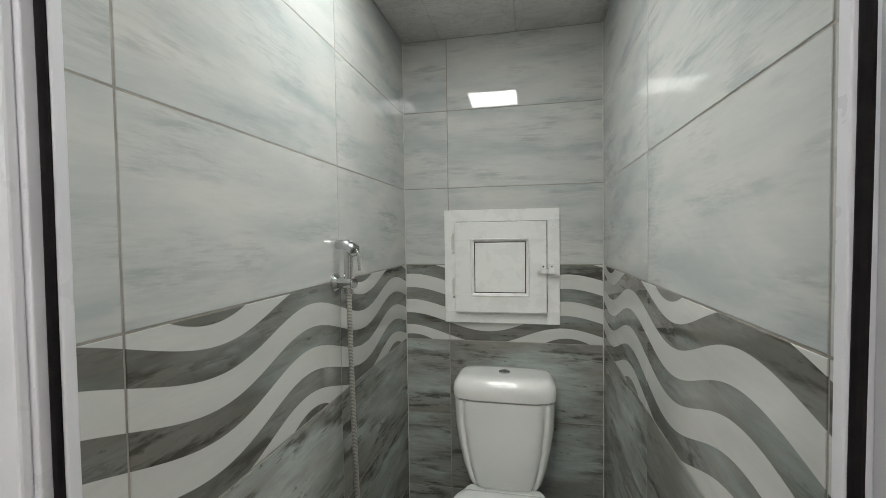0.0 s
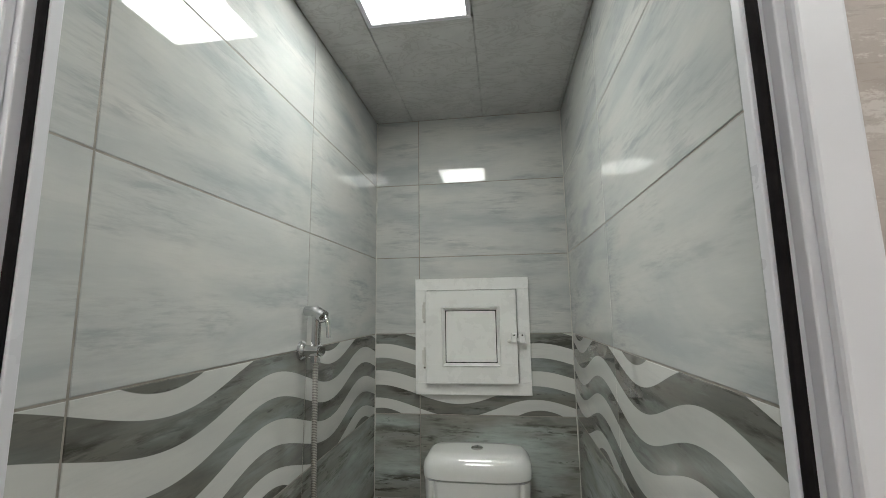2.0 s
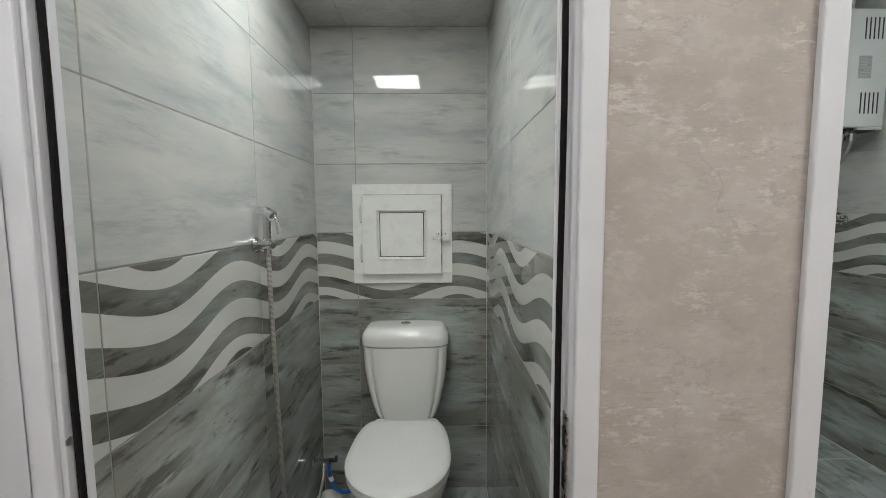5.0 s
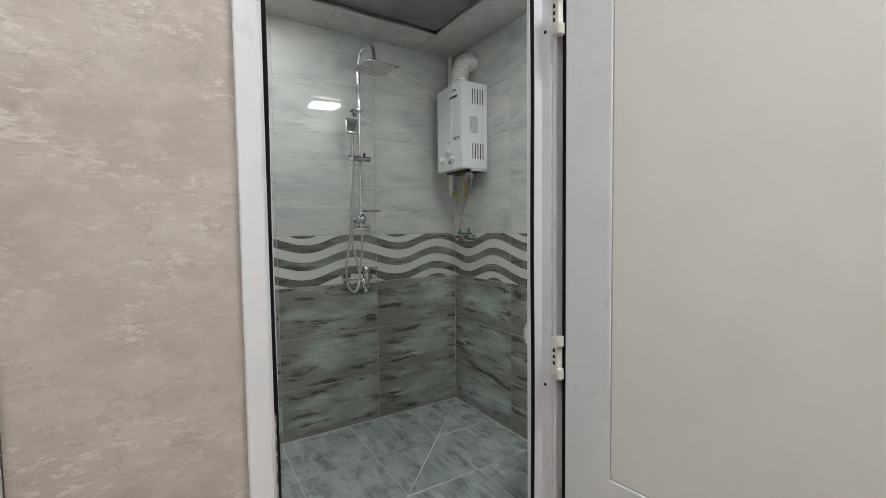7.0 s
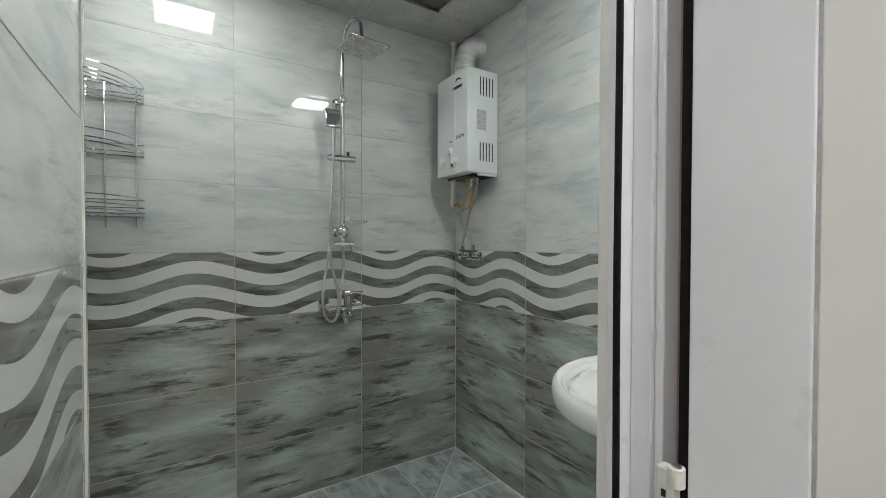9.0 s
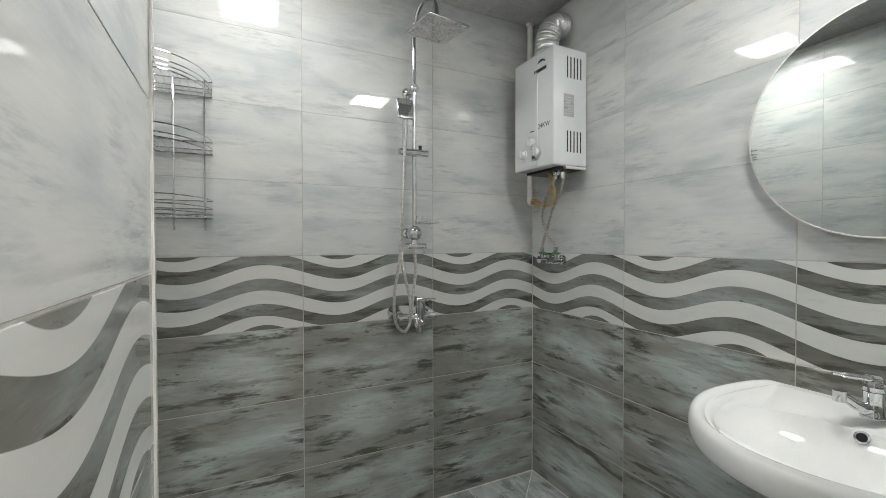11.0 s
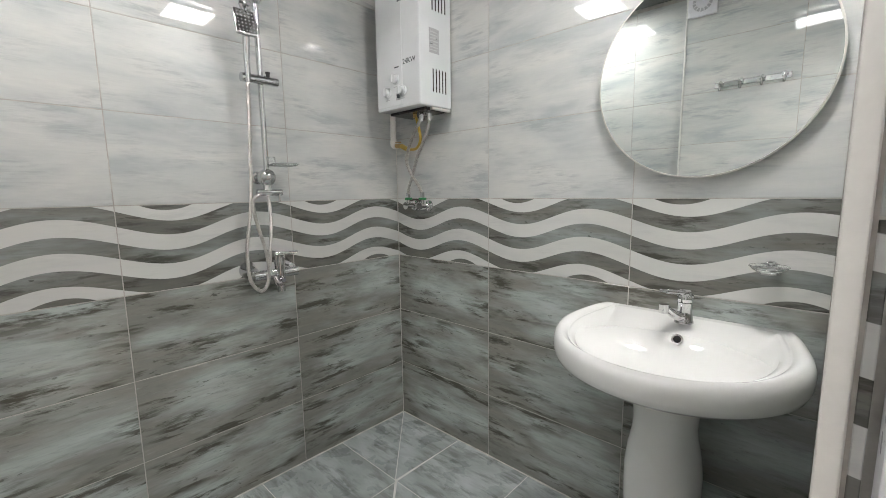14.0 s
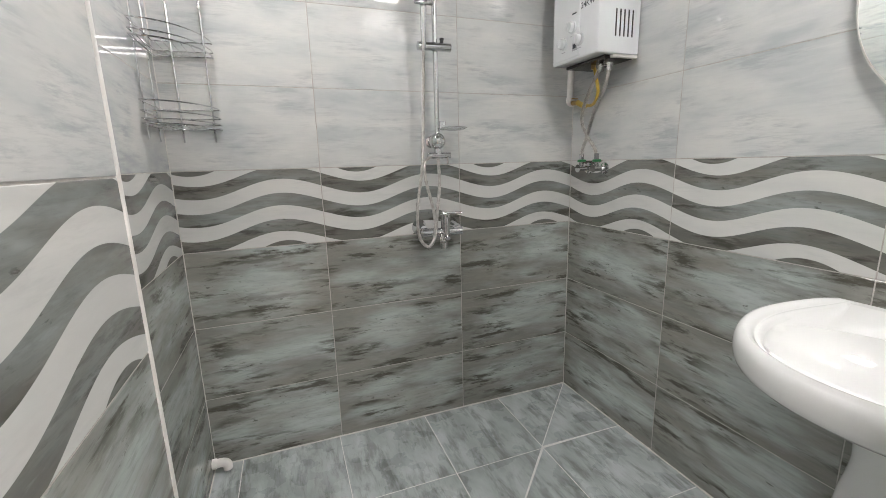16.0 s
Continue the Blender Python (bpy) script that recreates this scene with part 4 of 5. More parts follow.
# ---- shower things ----
def shower_column():
    x, y = 1.523, 2.125
    t = thing("shower_column", (x, SH_BACK, 0.9), "chrome shower column with square rain head, hand shower and mixer", "shower")
    part("rail", tube([(x, y, 1.29), (x, y, 1.95)], 0.0105, 18), CHROME, t, "", True)
    part("upper_pipe", tube(smooth_path([(x, y, 1.94), (x, y, 2.10), (x, y - 0.002, 2.20), (x + 0.008, y - 0.03, 2.275), (x + 0.022, y - 0.085, 2.305), (x + 0.036, y - 0.14, 2.272), (x + 0.04, y - 0.155, 2.20), (x + 0.04, y - 0.155, 2.165)], 8), 0.0105, 16), CHROME, t, "", True)
    c = Vector((x + 0.04, y - 0.155, 2.148))
    hm = Matrix.Translation(c) @ Matrix.Rotation(radians(8), 4, "Z")
    hd = part("rain_head", box((-0.10, -0.10, -0.004), (0.10, 0.10, 0.004), 0.003, 2, None, hm), CHROME, t, "thin square rain head", True)
    part("spray_plate", box((-0.095, -0.095, -0.0052), (0.095, 0.095, -0.0041), 0.0, 1, None, hm), STEEL, hd, "brushed steel spray plate")
    part("ball_joint", lathe([(0.012, 0.0), (0.019, 0.006), (0.019, 0.014), (0.011, 0.022)], c + Vector((0, 0, 0.003)), (0, 0, 1), 18), CHROME, hd, "", True)
    bm = bmesh.new()
    for i in range(9):
        for j in range(9):
            q = hm @ Vector((-0.08 + i * 0.02, -0.08 + j * 0.02, -0.0052))
            lathe([(0.0028, 0), (0.002, 0.0022)], q, (0, 0, -1), 6, bm)
    tagged(part("nozzles", bm, GREYLAB, hd, "grey rubber nozzles"), kind="stuff")
    for z, r in ((1.945, 0.022), (1.295, 0.034)):
        k2 = part("wall_bracket", lathe([(max(0.002, r * math.cos(a)), r * math.sin(a)) for a in (radians(q) for q in range(-90, 91, 15))], (x, y, z), (0, 0, 1), 26), CHROME, t, "round chrome bracket", True)
        part("bracket_arm", tube([(x, y, z), (x - 0.004, SH_BACK, z)], 0.011, 14), CHROME, k2, "", True)
        part("bracket_plate", lathe([(0.026, 0), (0.024, 0.006), (0.014, 0.010)], (x - 0.004, SH_BACK, z), (0, -1, 0), 22), CHROME, k2, "", True)
    s = part("slider", tube([(x - 0.075, y - 0.012, 1.655), (x + 0.06, y - 0.012, 1.655)], 0.0165, 18), CHROME, t, "chrome hand shower slider", True)
    part("slider_knob", lathe([(0.007, 0), (0.007, 0.012), (0.009, 0.014), (0.009, 0.02)], (x + 0.025, y - 0.012, 1.668), (0, 0, 1), 14), BLACK, s, "black knob", True)
    hx = x - 0.055
    hs = part("hand_shower", tube([(hx, y - 0.022, 1.635), (hx, y - 0.026, 1.72), (hx, y - 0.034, 1.795)], [0.0095, 0.0115, 0.013], 16), CHROME, t, "chrome hand shower with a square face", True)
    fm = Matrix.Translation((hx - 0.004, y - 0.042, 1.835)) @ Matrix.Rotation(radians(-14), 4, "X")
    fc = part("spray_face", box((-0.038, -0.007, -0.048), (0.038, 0.008, 0.048), 0.007, 3, None, fm), CHROME, hs, "", True)
    bm = bmesh.new()
    for i in range(5):
        for j in range(6):
            lathe([(0.003, 0), (0.0022, 0.0018)], fm @ Vector((-0.026 + i * 0.013, -0.0072, -0.033 + j * 0.013)), (0, -1, -0.2), 6, bm)
    tagged(part("nozzles", bm, GREYLAB, fc, "grey rubber nozzles"), kind="stuff")
    # diverter below the lower bracket
    dv = part("diverter", tube([(x, y, 1.265), (x, y, 1.225)], [0.016, 0.019], 18), CHROME, t, "", True)
    part("diverter_outlet", tube([(x - 0.045, y - 0.006, 1.237), (x + 0.052, y - 0.008, 1.237)], 0.0125, 16), CHROME, dv, "", True)
    part("diverter_lever", box((x + 0.034, y - 0.022, 1.20), (x + 0.042, y - 0.012, 1.232), 0.003), CHROME, dv)
    # soap dish on the rail
    d = part("soap_tray", lathe([(0.002, 0.0), (0.038, 0.004), (0.055, 0.012), (0.052, 0.014), (0.036, 0.007), (0.002, 0.004)], (x + 0.068, y - 0.02, 1.335), (0, 0, 1), 28), SOAP_GLASS, t, "clear soap tray", True)
    part("tray_arm", box((x + 0.008, y - 0.006, 1.338), (x + 0.045, y + 0.004, 1.346), 0.002), CHROME, d)
    part("tray_back", box((x + 0.012, y + 0.002, 1.34), (x + 0.040, y + 0.006, 1.375), 0.003), SOAP_GLASS, d)
    # mixer
    mz, my = 0.915, 2.118
    mx = part("mixer", tube([(x - 0.082, my, mz), (x + 0.098, my, mz)], 0.0185, 20), CHROME, t, "chrome single-lever mixer", True)
    for dx in (-0.07, 0.082):
        part("mixer_flange", lathe([(0.034, 0), (0.032, 0.006), (0.022, 0.022), (0.015, 0.07)], (x + dx, SH_BACK, mz + 0.016), (0, -1, 0), 24), CHROME, mx, "", True)
    part("mixer_body", tube([(x + 0.022, my - 0.006, mz - 0.025), (x + 0.022, my - 0.006, mz + 0.05), (x + 0.022, my - 0.006, mz + 0.075)], [0.0175, 0.022, 0.021], 20), CHROME, mx, "", True)
    part("lever", box((x + 0.01, my - 0.075, mz + 0.077), (x + 0.034, my + 0.014, mz + 0.087), 0.004, 3, None,
                      Matrix.Translation((x + 0.022, my, mz)) @ Matrix.Rotation(radians(62), 4, "Z") @ Matrix.Translation((-x - 0.022, -my, -mz))), CHROME, mx, "", True)
    part("spout", tube(smooth_path([(x + 0.0, my - 0.01, mz - 0.012), (x - 0.01, my - 0.05, mz - 0.024), (x - 0.02, my - 0.095, mz - 0.034)], 5), 0.0145, 16), CHROME, mx, "", True)
    part("spout_tip", tube([(x - 0.02, my - 0.095, mz - 0.030), (x - 0.02, my - 0.097, mz - 0.052)], [0.0155, 0.0145], 16), CHROME, mx, "", True)
    part("button", tube([(x + 0.022, my - 0.02, mz - 0.02), (x + 0.022, my - 0.035, mz - 0.025)], 0.009, 14), CHROME, mx, "", True)
    # hoses: hand shower hose in a loop, supply hose behind it
    a = smooth_path([(hx, y - 0.022, 1.64), (hx - 0.006, y - 0.016, 1.45), (hx - 0.018, y - 0.012, 1.20), (hx - 0.046, y - 0.016, 1.03), (hx - 0.048, y - 0.030, 0.91),
                     (hx - 0.012, y - 0.036, 0.862), (hx + 0.020, y - 0.032, 0.90), (hx + 0.022, y - 0.026, 1.0), (hx - 0.006, y - 0.02, 1.13), (hx - 0.010, y - 0.016, 1.205), (hx + 0.022, y - 0.012, 1.236)], 10)
    part("hose", tube(a, 0.0066, 10), BRAID, t, "ribbed metal hose", True)
    b = smooth_path([(x, y - 0.002, 1.23), (x + 0.002, y - 0.006, 1.12), (x - 0.012, y - 0.014, 1.02), (x - 0.024, y - 0.02, 0.93)], 10)
    part("hose", tube(b, 0.0066, 10), BRAID, t, "ribbed metal hose", True)


shower_column()


def water_heater():
    x0, x1, y0, y1, z0, z1 = 2.05, SH_R - 0.004, 1.805, 2.090, 1.598, 2.122
    t = thing("water_heater", (x1, (y0 + y1) / 2, z0), "white gas water heater hung on tiles in the corner", "water heater")
    part("housing", box((x0, y0, z0), (x1, y1, z1), 0.007, 3), ENAMEL, t, "", True)
    part("front_panel", box((x0 - 0.0022, y0 + 0.108, z0 + 0.012), (x0 + 0.004, y1 - 0.012, z1 - 0.012), 0.002), ENAMEL, t)
    for zc in (2.035, 1.705):
        for i in range(5):
            xx = x0 + 0.080 + i * 0.0195
            part("vent_slot", box((xx - 0.0038, y0 - 0.0007, zc - 0.048), (xx + 0.0038, y0 + 0.004, zc + 0.048), 0.0016), BLACK, t, "black vent slot")
    lab = part("rating_plate", box((x0 + 0.058, y0 - 0.0008, 1.815), (x0 + 0.118, y0 + 0.002, 1.915)), GREYLAB, t, "grey rating plate")
    for i in range(7):
        part("print_line", box((x0 + 0.064, y0 - 0.0013, 1.826 + i * 0.012), (x0 + 0.104 + 0.01 * (i % 2), y0 - 0.0007, 1.829 + i * 0.012)), SILVER, lab)
    # maker's mark as a swoosh and a bar
    ang = [radians(a) for a in range(25, 150, 10)]
    arc = [(x0 - 0.0005, y0 + 0.082 - 0.030 * math.cos(a), 2.055 + 0.026 * math.sin(a)) for a in ang]
    part("maker_mark", tube(arc, [0.001 + 0.0035 * math.sin(math.pi * i / 12) for i in range(13)], 8), INK, t, "dark swoosh mark")
    for i in range(8):
        yy = y0 + 0.125 - i * 0.0105
        part("mark_bar", box((x0 - 0.0032, yy - 0.0036, 2.032), (x0 + 0.001, yy + 0.0036, 2.046)), INK, t)
    tm = Matrix.Translation((x0 - 0.0006, y0 + 0.064, 1.775)) @ Matrix(((0, 0, -1, 0), (-1, 0, 0, 0), (0, 1, 0, 0), (0, 0, 0, 1)))
    words("24KW", 0.030, tm, INK, t, "printed rating 24KW")
    part("print_line", box((x0 - 0.0032, y0 + 0.128, 1.768), (x0 - 0.002, y0 + 0.156, 1.773)), INK, t)
    for yy, zz in ((y0 + 0.150, 1.722), (y0 + 0.205, 1.672), (y0 + 0.105, 1.668)):
        kb = part("knob", lathe([(0.0235, 0), (0.0235, 0.007), (0.019, 0.009), (0.018, 0.024), (0.012, 0.026)], (x0 - 0.001, yy, zz), (-1, 0, 0), 24), ENAMEL, t, "white control knob", True)
        part("grip", box((x0 - 0.030, yy - 0.0045, zz - 0.016), (x0 - 0.02, yy + 0.0045, zz + 0.016), 0.002), ENAMEL, kb)
        part("knob_mark", box((x0 - 0.0032, yy - 0.012, zz - 0.034), (x0 - 0.002, yy + 0.012, zz - 0.031)), GREYLAB, t)
    dsp = part("display", box((x0 - 0.004, y0 + 0.118, 1.632), (x0 - 0.001, y0 + 0.148, 1.662), 0.001), GREYLAB, t, "small grey display")
    part("screen", box((x0 - 0.0048, y0 + 0.124, 1.64), (x0 - 0.0038, y0 + 0.142, 1.656)), INK, dsp)
    part("base_tray", box((x0 + 0.05, y0 + 0.02, z0 - 0.014), (x1 - 0.01, y1 - 0.03, z0 - 0.001), 0.003), BROWN, t)
    part("base_flange", box((x1 - 0.12, y0 + 0.004, z0 - 0.012), (x1, y0 + 0.05, z0 - 0.001), 0.002), PIPE, t)
    for yy, mat in ((1.945, BRASS), (1.905, STEEL), (1.875, STEEL)):
        part("connector", tube([(2.15, yy, z0), (2.15, yy, z0 - 0.03)], 0.0105, 6), mat, t, "hexagonal pipe connector")


water_heater()


def flue_duct():
    t = thing("flue_duct", (2.16, 1.96, 2.135), "ribbed aluminium flue duct bending into the tiled wall", "duct")
    c = [Vector(p) for p in smooth_path([(2.145, 1.965, 2.115), (2.145, 1.965, 2.17), (2.152, 1.965, 2.235), (2.178, 1.964, 2.285), (2.215, 1.963, 2.305), (SH_R, 1.962, 2.308)], 12)]
    part("duct", tube(c, [0.056 + 0.0020 * math.sin(i * 2.4) for i in range(len(c))], 28), ALU, t, "", True)
    part("collar", lathe([(0.058, 0), (0.058, 0.012), (0.054, 0.014)], (2.145, 1.965, 2.121), (0, 0, 1), 28), ALU, t, "", True)


flue_duct()


def gas_pipe():
    x, y = 2.205, 2.168
    t = thing("gas_pipe", (x, y, 1.47), "white gas pipe with a brass tap and yellow hose", "pipe")
    part("pipe", tube([(x, y, SH_TOP), (x, y, 1.475)], 0.0135, 16), PIPE, t, "", True)
    part("ceiling_collar", lathe([(0.02, 0), (0.02, -0.012), (0.014, -0.014)], (x, y, SH_TOP), (0, 0, 1), 16), PIPE, t, "", True)
    part("elbow", tube(smooth_path([(x, y, 1.49), (x, y - 0.004, 1.468), (x - 0.004, y - 0.03, 1.462)], 5), 0.0165, 16), PIPE, t, "", True)
    part("tap", tube([(x - 0.004, y - 0.03, 1.462), (x - 0.008, y - 0.075, 1.458)], 0.0115, 12), BRASS, t, "brass gas tap", True)
    part("tap_handle", box((x - 0.026, y - 0.055, 1.476), (x + 0.006, y - 0.045, 1.480), 0.001), BRASS, t)
    part("hose", tube(smooth_path([(x - 0.008, y - 0.07, 1.458), (x - 0.014, y - 0.12, 1.44), (x - 0.03, y - 0.20, 1.435), (x - 0.045, y - 0.245, 1.475), (x - 0.05, y - 0.235, 1.54), (2.15, 1.945, 1.585)], 9),
         [0.0115] * 12 + [0.0065] * 34, 12), YELLOW, t, "yellow gas hose", True)


gas_pipe()


def supply_valve(y, group):
    x, z = SH_R, 1.165
    t = thing("supply_valve", (x, y, z), "chrome angle valve with a green handle on the wave tiles", "valve", group)
    part("flange", lathe([(0.027, 0), (0.025, 0.005), (0.013, 0.010)], (x, y, z), (-1, 0, 0), 22), CHROME, t, "", True)
    part("body", tube([(x, y, z), (x - 0.05, y, z), (x - 0.066, y, z)], [0.011, 0.0125, 0.018], 16), CHROME, t, "", True)
    part("stem", tube([(x - 0.045, y, z), (x - 0.045, y, z + 0.03)], 0.010, 12), CHROME, t, "", True)
    part("handle", box((x - 0.060, y - 0.014, z + 0.028), (x - 0.028, y + 0.014, z + 0.040), 0.005, 3), GREEN, t, "green plastic handle", True)
    return t


supply_valve(2.065, "supply valves")
supply_valve(1.965, "supply valves")


def braided_hose(pts):
    t = thing("supply_hose", pts[0], "braided steel supply hose crossing to the water heater", "hose", "supply hoses")
    part("hose", tube(smooth_path(pts, 10), 0.0078, 12), BRAID, t, "", True)
    part("nut", tube([pts[0], Vector(pts[0]) + Vector((0, 0, 0.025))], 0.0115, 6), CHROME, t)
    part("nut", tube([Vector(pts[-1]) - Vector((0, 0, 0.028)), pts[-1]], 0.0115, 6), CHROME, t)


braided_hose([(2.205, 2.065, 1.205), (2.20, 2.055, 1.25), (2.19, 2.015, 1.31), (2.175, 1.96, 1.40), (2.16, 1.885, 1.49), (2.15, 1.85, 1.575)])
braided_hose([(2.205, 1.965, 1.205), (2.20, 1.975, 1.25), (2.185, 2.012, 1.31), (2.168, 2.03, 1.38), (2.158, 1.985, 1.47), (2.145, 1.89, 1.575)])


def round_mirror():
    y, z, r = 0.815, 1.563, 0.302
    t = thing("round_mirror", (SH_R, y, z), "frameless round mirror standing off pale wall tiles", "mirror")
    part("backing", lathe([(r - 0.03, 0), (r - 0.03, 0.018)], (SH_R, y, z), (-1, 0, 0), 64), GREYLAB, t)
    part("rim", lathe([(r - 0.032, 0.0182), (r, 0.0182), (r, 0.0232), (r - 0.0025, 0.0245), (r - 0.0045, 0.0242), (r - 0.0046, 0.0226)], (SH_R, y, z), (-1, 0, 0), 128), PIPE, t, "ground glass edge")
    disc = [(SH_R - 0.0238, y + (r - 0.0048) * math.cos(2 * math.pi * i / 128), z + (r - 0.0048) * math.sin(2 * math.pi * i / 128)) for i in range(128)]
    back = [(SH_R - 0.0226, q[1], q[2]) for q in disc]
    part("glass", loft([back, disc]), MIRROR, t, "mirror glass")


round_mirror()


def wash_basin():
    yc, wx = 0.814, SH_R
    t = thing("wash_basin", (wx, yc, 0), "white ceramic pedestal wash basin on the tiled floor", "wash basin")
    N = 72

    def outline(f, z, back=0.0, depth=None, deck=False):
        """The basin's rim: straight at the wall, full and round to the front."""
        out = []
        for i in range(N):
            a = 360.0 * i / N
            if a <= 90 or a >= 270:
                d, w = 0.205 + 0.303 * math.cos(radians(a)), 0.310 * math.sin(radians(a))
            else:
                s, q = (1, a - 90) if a < 180 else (-1, 270 - a)
                if q <= 50:
                    e = q / 50
                    d, w = 0.205 * (1 - e), s * (0.310 - 0.046 * e ** 1.7)
                else:
                    d, w = 0.0, s * 0.264 * (1 - (q - 50) / 40)
            cd = 0.24
            e = min(1.0, d / 0.2) ** 2 * (3 - 2 * min(1.0, d / 0.2))
            d2 = (1 - e) * max(d, back) + e * (cd + (d - cd) * (depth or f))
            # the deck runs flat to the wall, with no lip behind
            flat = max(0.0, 1 - d / 0.07) ** 2 if deck else 0.0
            fall = 0.020 * min(1.0, d / 0.42) * max(0.0, min(1.0, (z - 0.735) / 0.06))
            out.append((wx - d2, yc - w * f, z - fall + (0.834 - z) * flat))
        return out

    def bowl(f, z, cd=0.285, a=0.165, b=0.245):
        return [(wx - (cd + a * f * math.cos(2 * math.pi * i / N)), yc - b * f * math.sin(2 * math.pi * i / N), z) for i in range(N)]

    rings = [bowl(0.42, 0.668, 0.215), bowl(0.70, 0.684, 0.225), bowl(0.95, 0.700, 0.245), outline(0.895, 0.728), outline(0.935, 0.738), outline(0.962, 0.741), outline(0.990, 0.752), outline(1.010, 0.773),
             outline(1.016, 0.799), outline(1.010, 0.816), outline(0.993, 0.8295)]
    rings += [outline(f, z, bk, f + 0.5 * (1 - f) * (f < 0.95), True) for f, z, bk in (
        (0.968, 0.8375, 0.0), (0.935, 0.8405, 0.001), (0.905, 0.8385, 0.003), (0.884, 0.8350, 0.006), (0.870, 0.8315, 0.009), (0.862, 0.8295, 0.011), (0.855, 0.8290, 0.013),
        (0.846, 0.8298, 0.015), (0.832, 0.8290, 0.018), (0.81, 0.8255, 0.024), (0.785, 0.8190, 0.034))]
    rings += [bowl(1.0, 0.803), bowl(0.96, 0.790), bowl(0.88, 0.770), bowl(0.75, 0.746), bowl(0.55, 0.727), bowl(0.30, 0.716), bowl(0.10, 0.712)]
    part("basin", loft(rings), CERAMIC, t, "", True)
    part("drain", lathe([(0.028, 0), (0.026, 0.003), (0.012, 0.002), (0.002, 0.001)], (wx - 0.285, yc, 0.7125), (0, 0, 1), 24), CHROME, t, "chrome drain", True)
    ov = Vector((wx - 0.1335, yc - 0.005, 0.792))
    part("overflow_ring", lathe([(0.0155, 0), (0.0155, 0.003), (0.0105, 0.004), (0.0098, 0.001)], ov, (-0.93, 0, 0.35), 22), CHROME, t, "chrome overflow ring", True)
    part("overflow_hole", lathe([(0.0098, 0.0015), (0.001, 0.0016)], ov, (-0.93, 0, 0.35), 18), HOLE_DARK, t)
    prof = [(0.0, 0.122, 0.112), (0.02, 0.120, 0.110), (0.06, 0.108, 0.098), (0.13, 0.104, 0.094), (0.22, 0.106, 0.097), (0.33, 0.112, 0.103), (0.42, 0.112, 0.103), (0.48, 0.105, 0.096),
            (0.53, 0.095, 0.086), (0.565, 0.092, 0.084), (0.60, 0.095, 0.087), (0.64, 0.105, 0.095), (0.685, 0.118, 0.108)]
    rr = []
    for z, a, b in prof:
        rr.append([(wx - 0.19 - a * math.cos(2 * math.pi * i / 40), yc - b * math.sin(2 * math.pi * i / 40), z) for i in range(40)])
    part("pedestal", loft(rr), CERAMIC, t, "white ceramic pedestal", True)


wash_basin()


def basin_mixer():
    x, y, z = 2.172, 0.808, 0.831
    t = thing("basin_mixer", (x, y, z), "chrome single-lever mixer tap on the wash basin", "tap")
    part("body", tube([(x, y, z), (x, y, z + 0.005), (x, y, z + 0.010), (x, y, z + 0.035), (x, y, z + 0.058), (x, y, z + 0.062)], [0.026, 0.026, 0.0235, 0.020, 0.0205, 0.0205], 28), CHROME, t, "", True)
    # black ring put in for the shade in the gap below the cap
    part("collar", tube([(x, y, z + 0.0615), (x, y, z + 0.0645)], [0.0195, 0.0195], 28), BLACK, t, "dark gap under the cap", True)
    part("cap", tube([(x, y, z + 0.064), (x, y, z + 0.066), (x, y, z + 0.085), (x, y, z + 0.091)], [0.0205, 0.0215, 0.0215, 0.017], 28), CHROME, t, "", True)
    s = part("spout", tube(smooth_path([(x - 0.010, y + 0.004, z + 0.018), (x - 0.035, y + 0.019, z + 0.028), (x - 0.066, y + 0.036, z + 0.052)], 6), [0.015] * 4 + [0.0125] * 4 + [0.0115] * 5, 16), CHROME, t, "", True)
    part("aerator", tube([(x - 0.070, y + 0.038, z + 0.064), (x - 0.070, y + 0.038, z + 0.038)], 0.0135, 18), CHROME, s, "", True)
    part("lever", tube(smooth_path([(x + 0.010, y - 0.006, z + 0.089), (x - 0.02, y + 0.012, z + 0.094), (x - 0.046, y + 0.038, z + 0.098), (x - 0.060, y + 0.056, z + 0.101)], 5), [0.010] * 5 + [0.007] * 6 + [0.0045] * 5, 12), CHROME, t, "", True)


basin_mixer()


def soap_dish():
    y, z = 0.62, 1.012
    t = thing("soap_dish", (SH_R, y, z), "frosted glass soap dish in a chrome holder on wave tiles", "soap dish")
    part("holder_plate", lathe([(0.020, 0), (0.018, 0.006), (0.008, 0.012)], (SH_R, y, z - 0.004), (-1, 0, 0), 20), CHROME, t, "", True)
    rg = [(SH_R - 0.050 + 0.036 * math.cos(a), y + 0.036 * math.sin(a), z - 0.001) for a in (2 * math.pi * i / 28 for i in range(29))]
    part("holder_ring", tube(rg, 0.003, 8), CHROME, t, "", True)
    part("dish", lathe([(0.002, -0.016), (0.024, -0.014), (0.032, -0.004), (0.046, 0.006), (0.044, 0.009), (0.030, 0.0), (0.021, -0.009), (0.002, -0.010)], (SH_R - 0.050, y, z), (0, 0, 1), 30), SOAP_GLASS, t, "greenish frosted glass dish", True)


soap_dish()


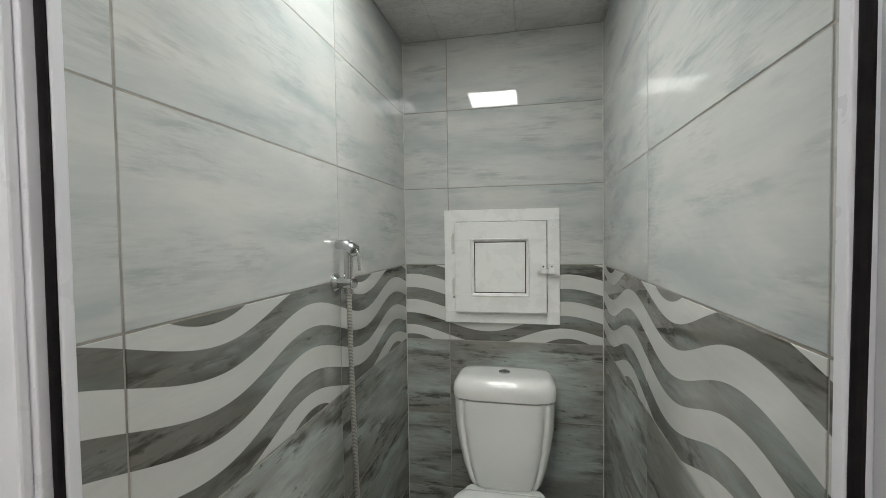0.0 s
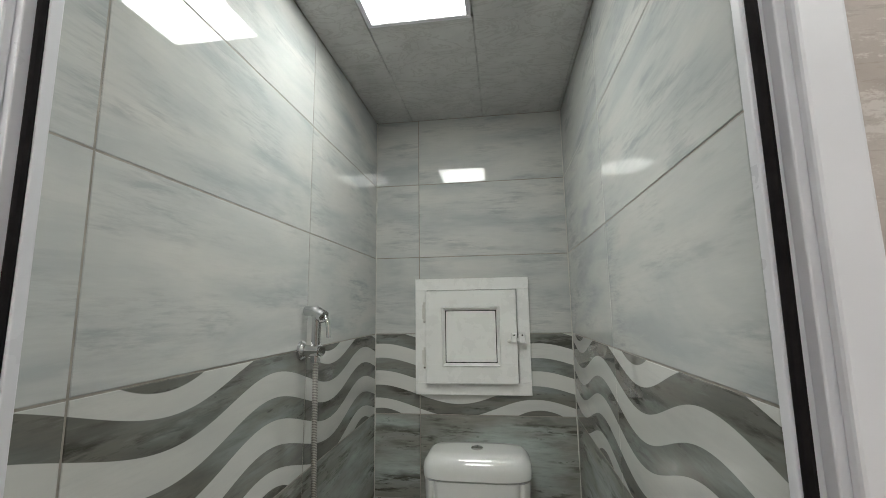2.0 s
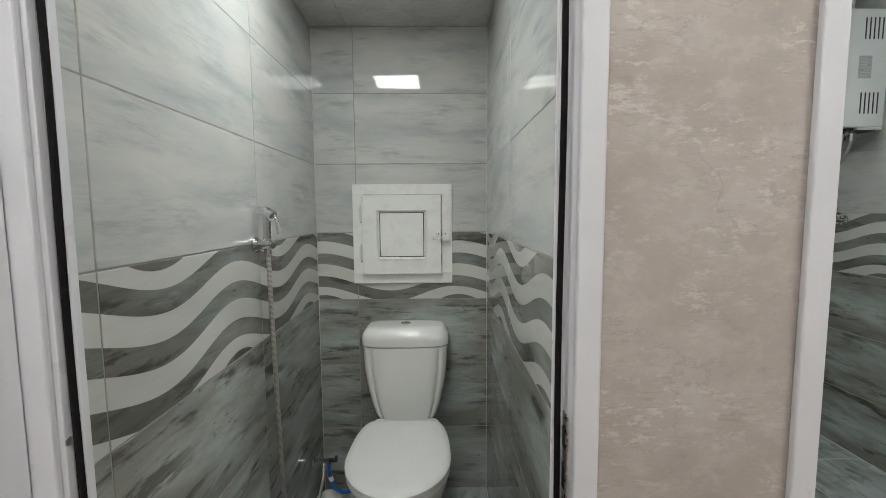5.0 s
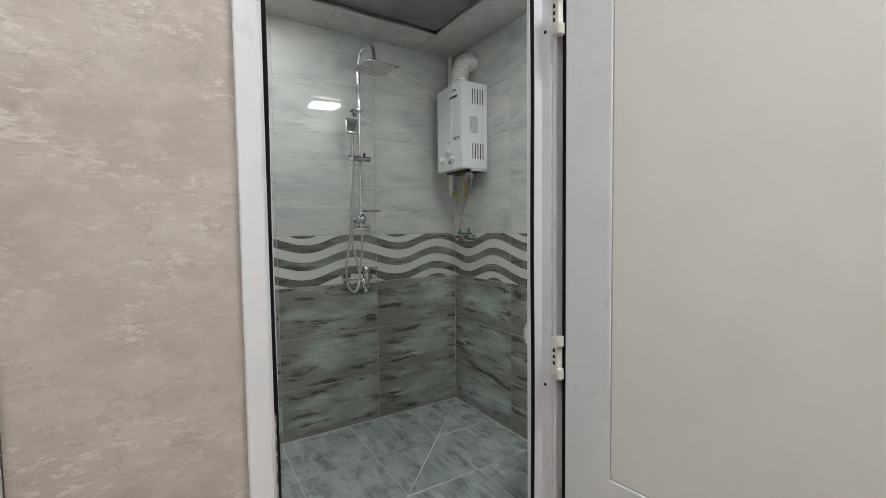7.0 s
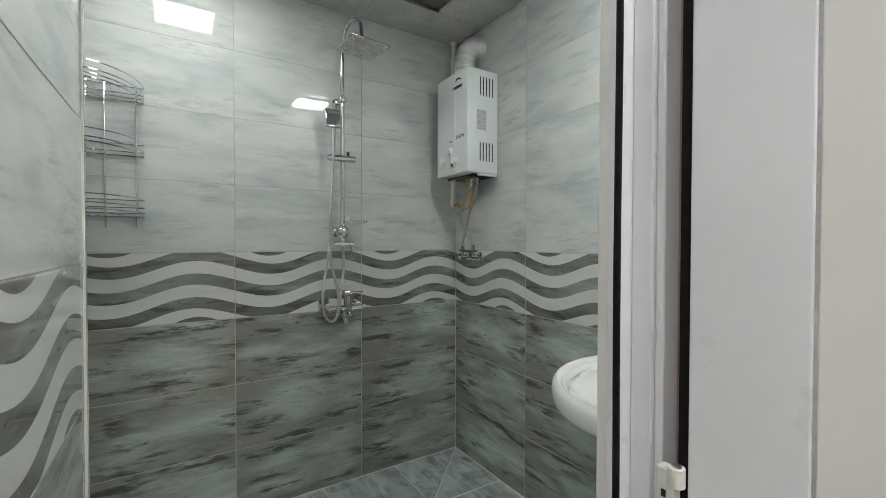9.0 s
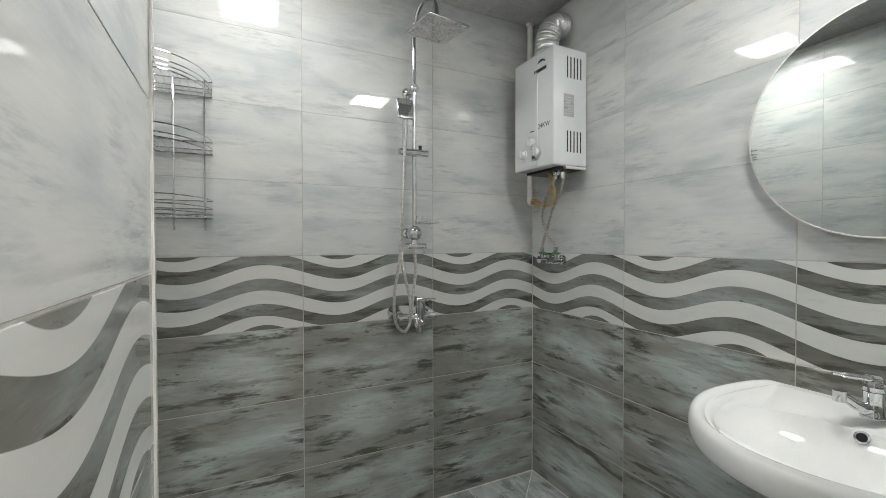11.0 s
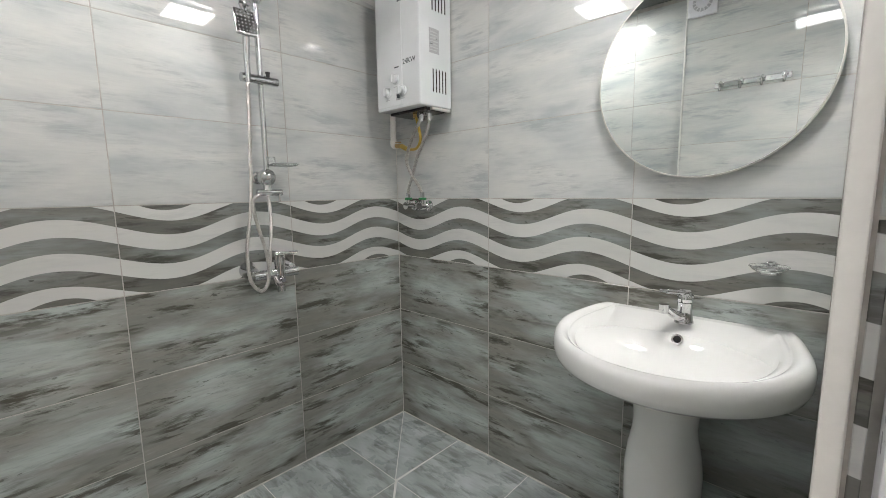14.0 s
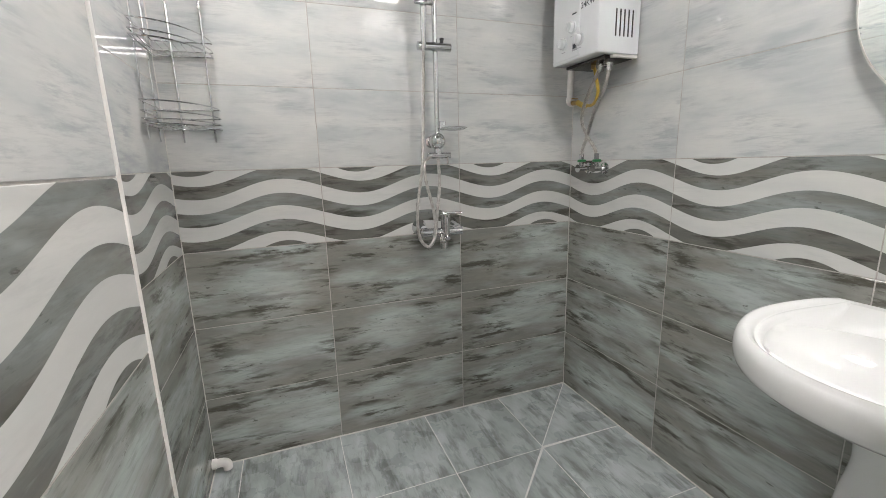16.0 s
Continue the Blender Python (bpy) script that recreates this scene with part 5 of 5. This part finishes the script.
def corner_rack():
    cx, cy = SH_REC + 0.006, SH_BACK - 0.006
    t = thing("corner_rack", (SH_REC, SH_BACK, 1.32), "three-tier chrome wire corner rack on pale tiles", "rack")
    L, W = 0.25, 0.182

    def arc(r_l, r_w, z):
        return [(cx + r_w * math.sin(a), cy - r_l * math.cos(a), z) for a in (math.pi / 2 * i / 14 for i in range(15))]
    tiers = ((1.803, (0.0, 0.014, 0.030, 0.058)), (1.587, (0.0, 0.016, 0.046)), (1.345, (0.0, 0.014, 0.036, 0.066)))
    for z, rails in tiers:
        s = part("shelf", tube([(cx, cy, z), *arc(L, W, z), (cx, cy, z)], 0.0028, 8), CHROME, t, "curved wire shelf", True)
        for dz in rails[1:]:
            part("rail", tube([(cx, cy, z + dz), *arc(L, W, z + dz), (cx, cy, z + dz)], 0.0022, 8), CHROME, s, "", True)
        for i in range(1, 8):
            f = i / 8
            part("wire", tube([(cx + W * f, cy, z), (cx + W * f, cy - L * math.sqrt(1 - f * f), z)], 0.0013, 6), CHROME, s)
    for p in ((cx + 0.055, cy), (cx + 0.155, cy), (cx, cy - 0.08), (cx, cy - 0.21)):
        part("upright", tube([(*p, 1.30), (*p, 1.868)], 0.0030, 8), CHROME, t, "", True)
    part("hook", lathe([(0.005, 0), (0.005, 0.008)], (cx + 0.155, cy - 0.002, 1.745), (0, -1, 0), 10), CHROME, t, "", True)


corner_rack()


def extractor_fan():
    x, y, z = SH_L, 1.178, 2.318
    t = thing("extractor_fan", (x, y, z), "square white extractor fan high on pale tiles", "fan")
    part("plate", box((x, y - 0.076, z - 0.076), (x + 0.018, y + 0.076, z + 0.076), 0.006, 3), PVC, t, "", True)
    part("recess", lathe([(0.052, 0.018), (0.052, 0.0185), (0.03, 0.0187)], (x, y, z), (1, 0, 0), 32), GREYLAB, t)
    part("hub", lathe([(0.034, 0.018), (0.034, 0.024), (0.026, 0.027), (0.002, 0.0275)], (x, y, z), (1, 0, 0), 28), PVC, t, "", True)
    for i in range(14):
        a = 2 * math.pi * i / 14
        m = Matrix.Translation((x + 0.02, y, z)) @ Matrix.Rotation(a, 4, "X") @ Matrix.Translation((0, 0.044, 0))
        part("fin", box((-0.001, -0.011, -0.0022), (0.003, 0.011, 0.0022), 0.0, 1, None, m), PVC, t)


extractor_fan()


def hook_rail():
    x, z = SH_L, 1.83
    t = thing("hook_rail", (x, 0.91, z), "chrome rail with four double robe hooks on pale tiles", "hook rail")
    part("rail", box((x + 0.001, 0.735, z - 0.015), (x + 0.008, 1.09, z + 0.015), 0.002), CHROME, t)
    for i in range(4):
        y = 0.765 + i * 0.098
        h = part("hook", tube(smooth_path([(x + 0.004, y, z + 0.018), (x + 0.016, y, z + 0.004), (x + 0.024, y, z - 0.026), (x + 0.038, y, z - 0.034), (x + 0.046, y, z - 0.006)], 5), 0.0062, 10), CHROME, t, "", True)
        part("post", lathe([(0.015, 0), (0.015, 0.008), (0.010, 0.016), (0.012, 0.024)], (x + 0.005, y, z + 0.004), (1, 0, 0), 14), CHROME, h, "", True)
        part("ball", lathe([(0.002, -0.007), (0.006, -0.004), (0.007, 0), (0.006, 0.004), (0.002, 0.007)], (x + 0.046, y, z - 0.002), (0, 0, 1), 12), CHROME, h, "", True)


hook_rail()


def drain_elbow():
    x, y, z = SH_REC, 2.15, 0.045
    t = thing("pipe_elbow", (x, y, z), "white plastic pipe elbow low on the niche wall", "pipe")
    part("elbow", tube(smooth_path([(x, y, z), (x + 0.035, y, z), (x + 0.052, y - 0.002, z - 0.008), (x + 0.055, y - 0.002, z - 0.03)], 6), 0.0175, 18), PIPE, t, "", True)
    part("sleeve", tube([(x, y, z), (x + 0.016, y, z)], 0.0205, 18), PIPE, t, "", True)


drain_elbow()

# ---- tiles last ----
lay_tiles()
lay_floor()
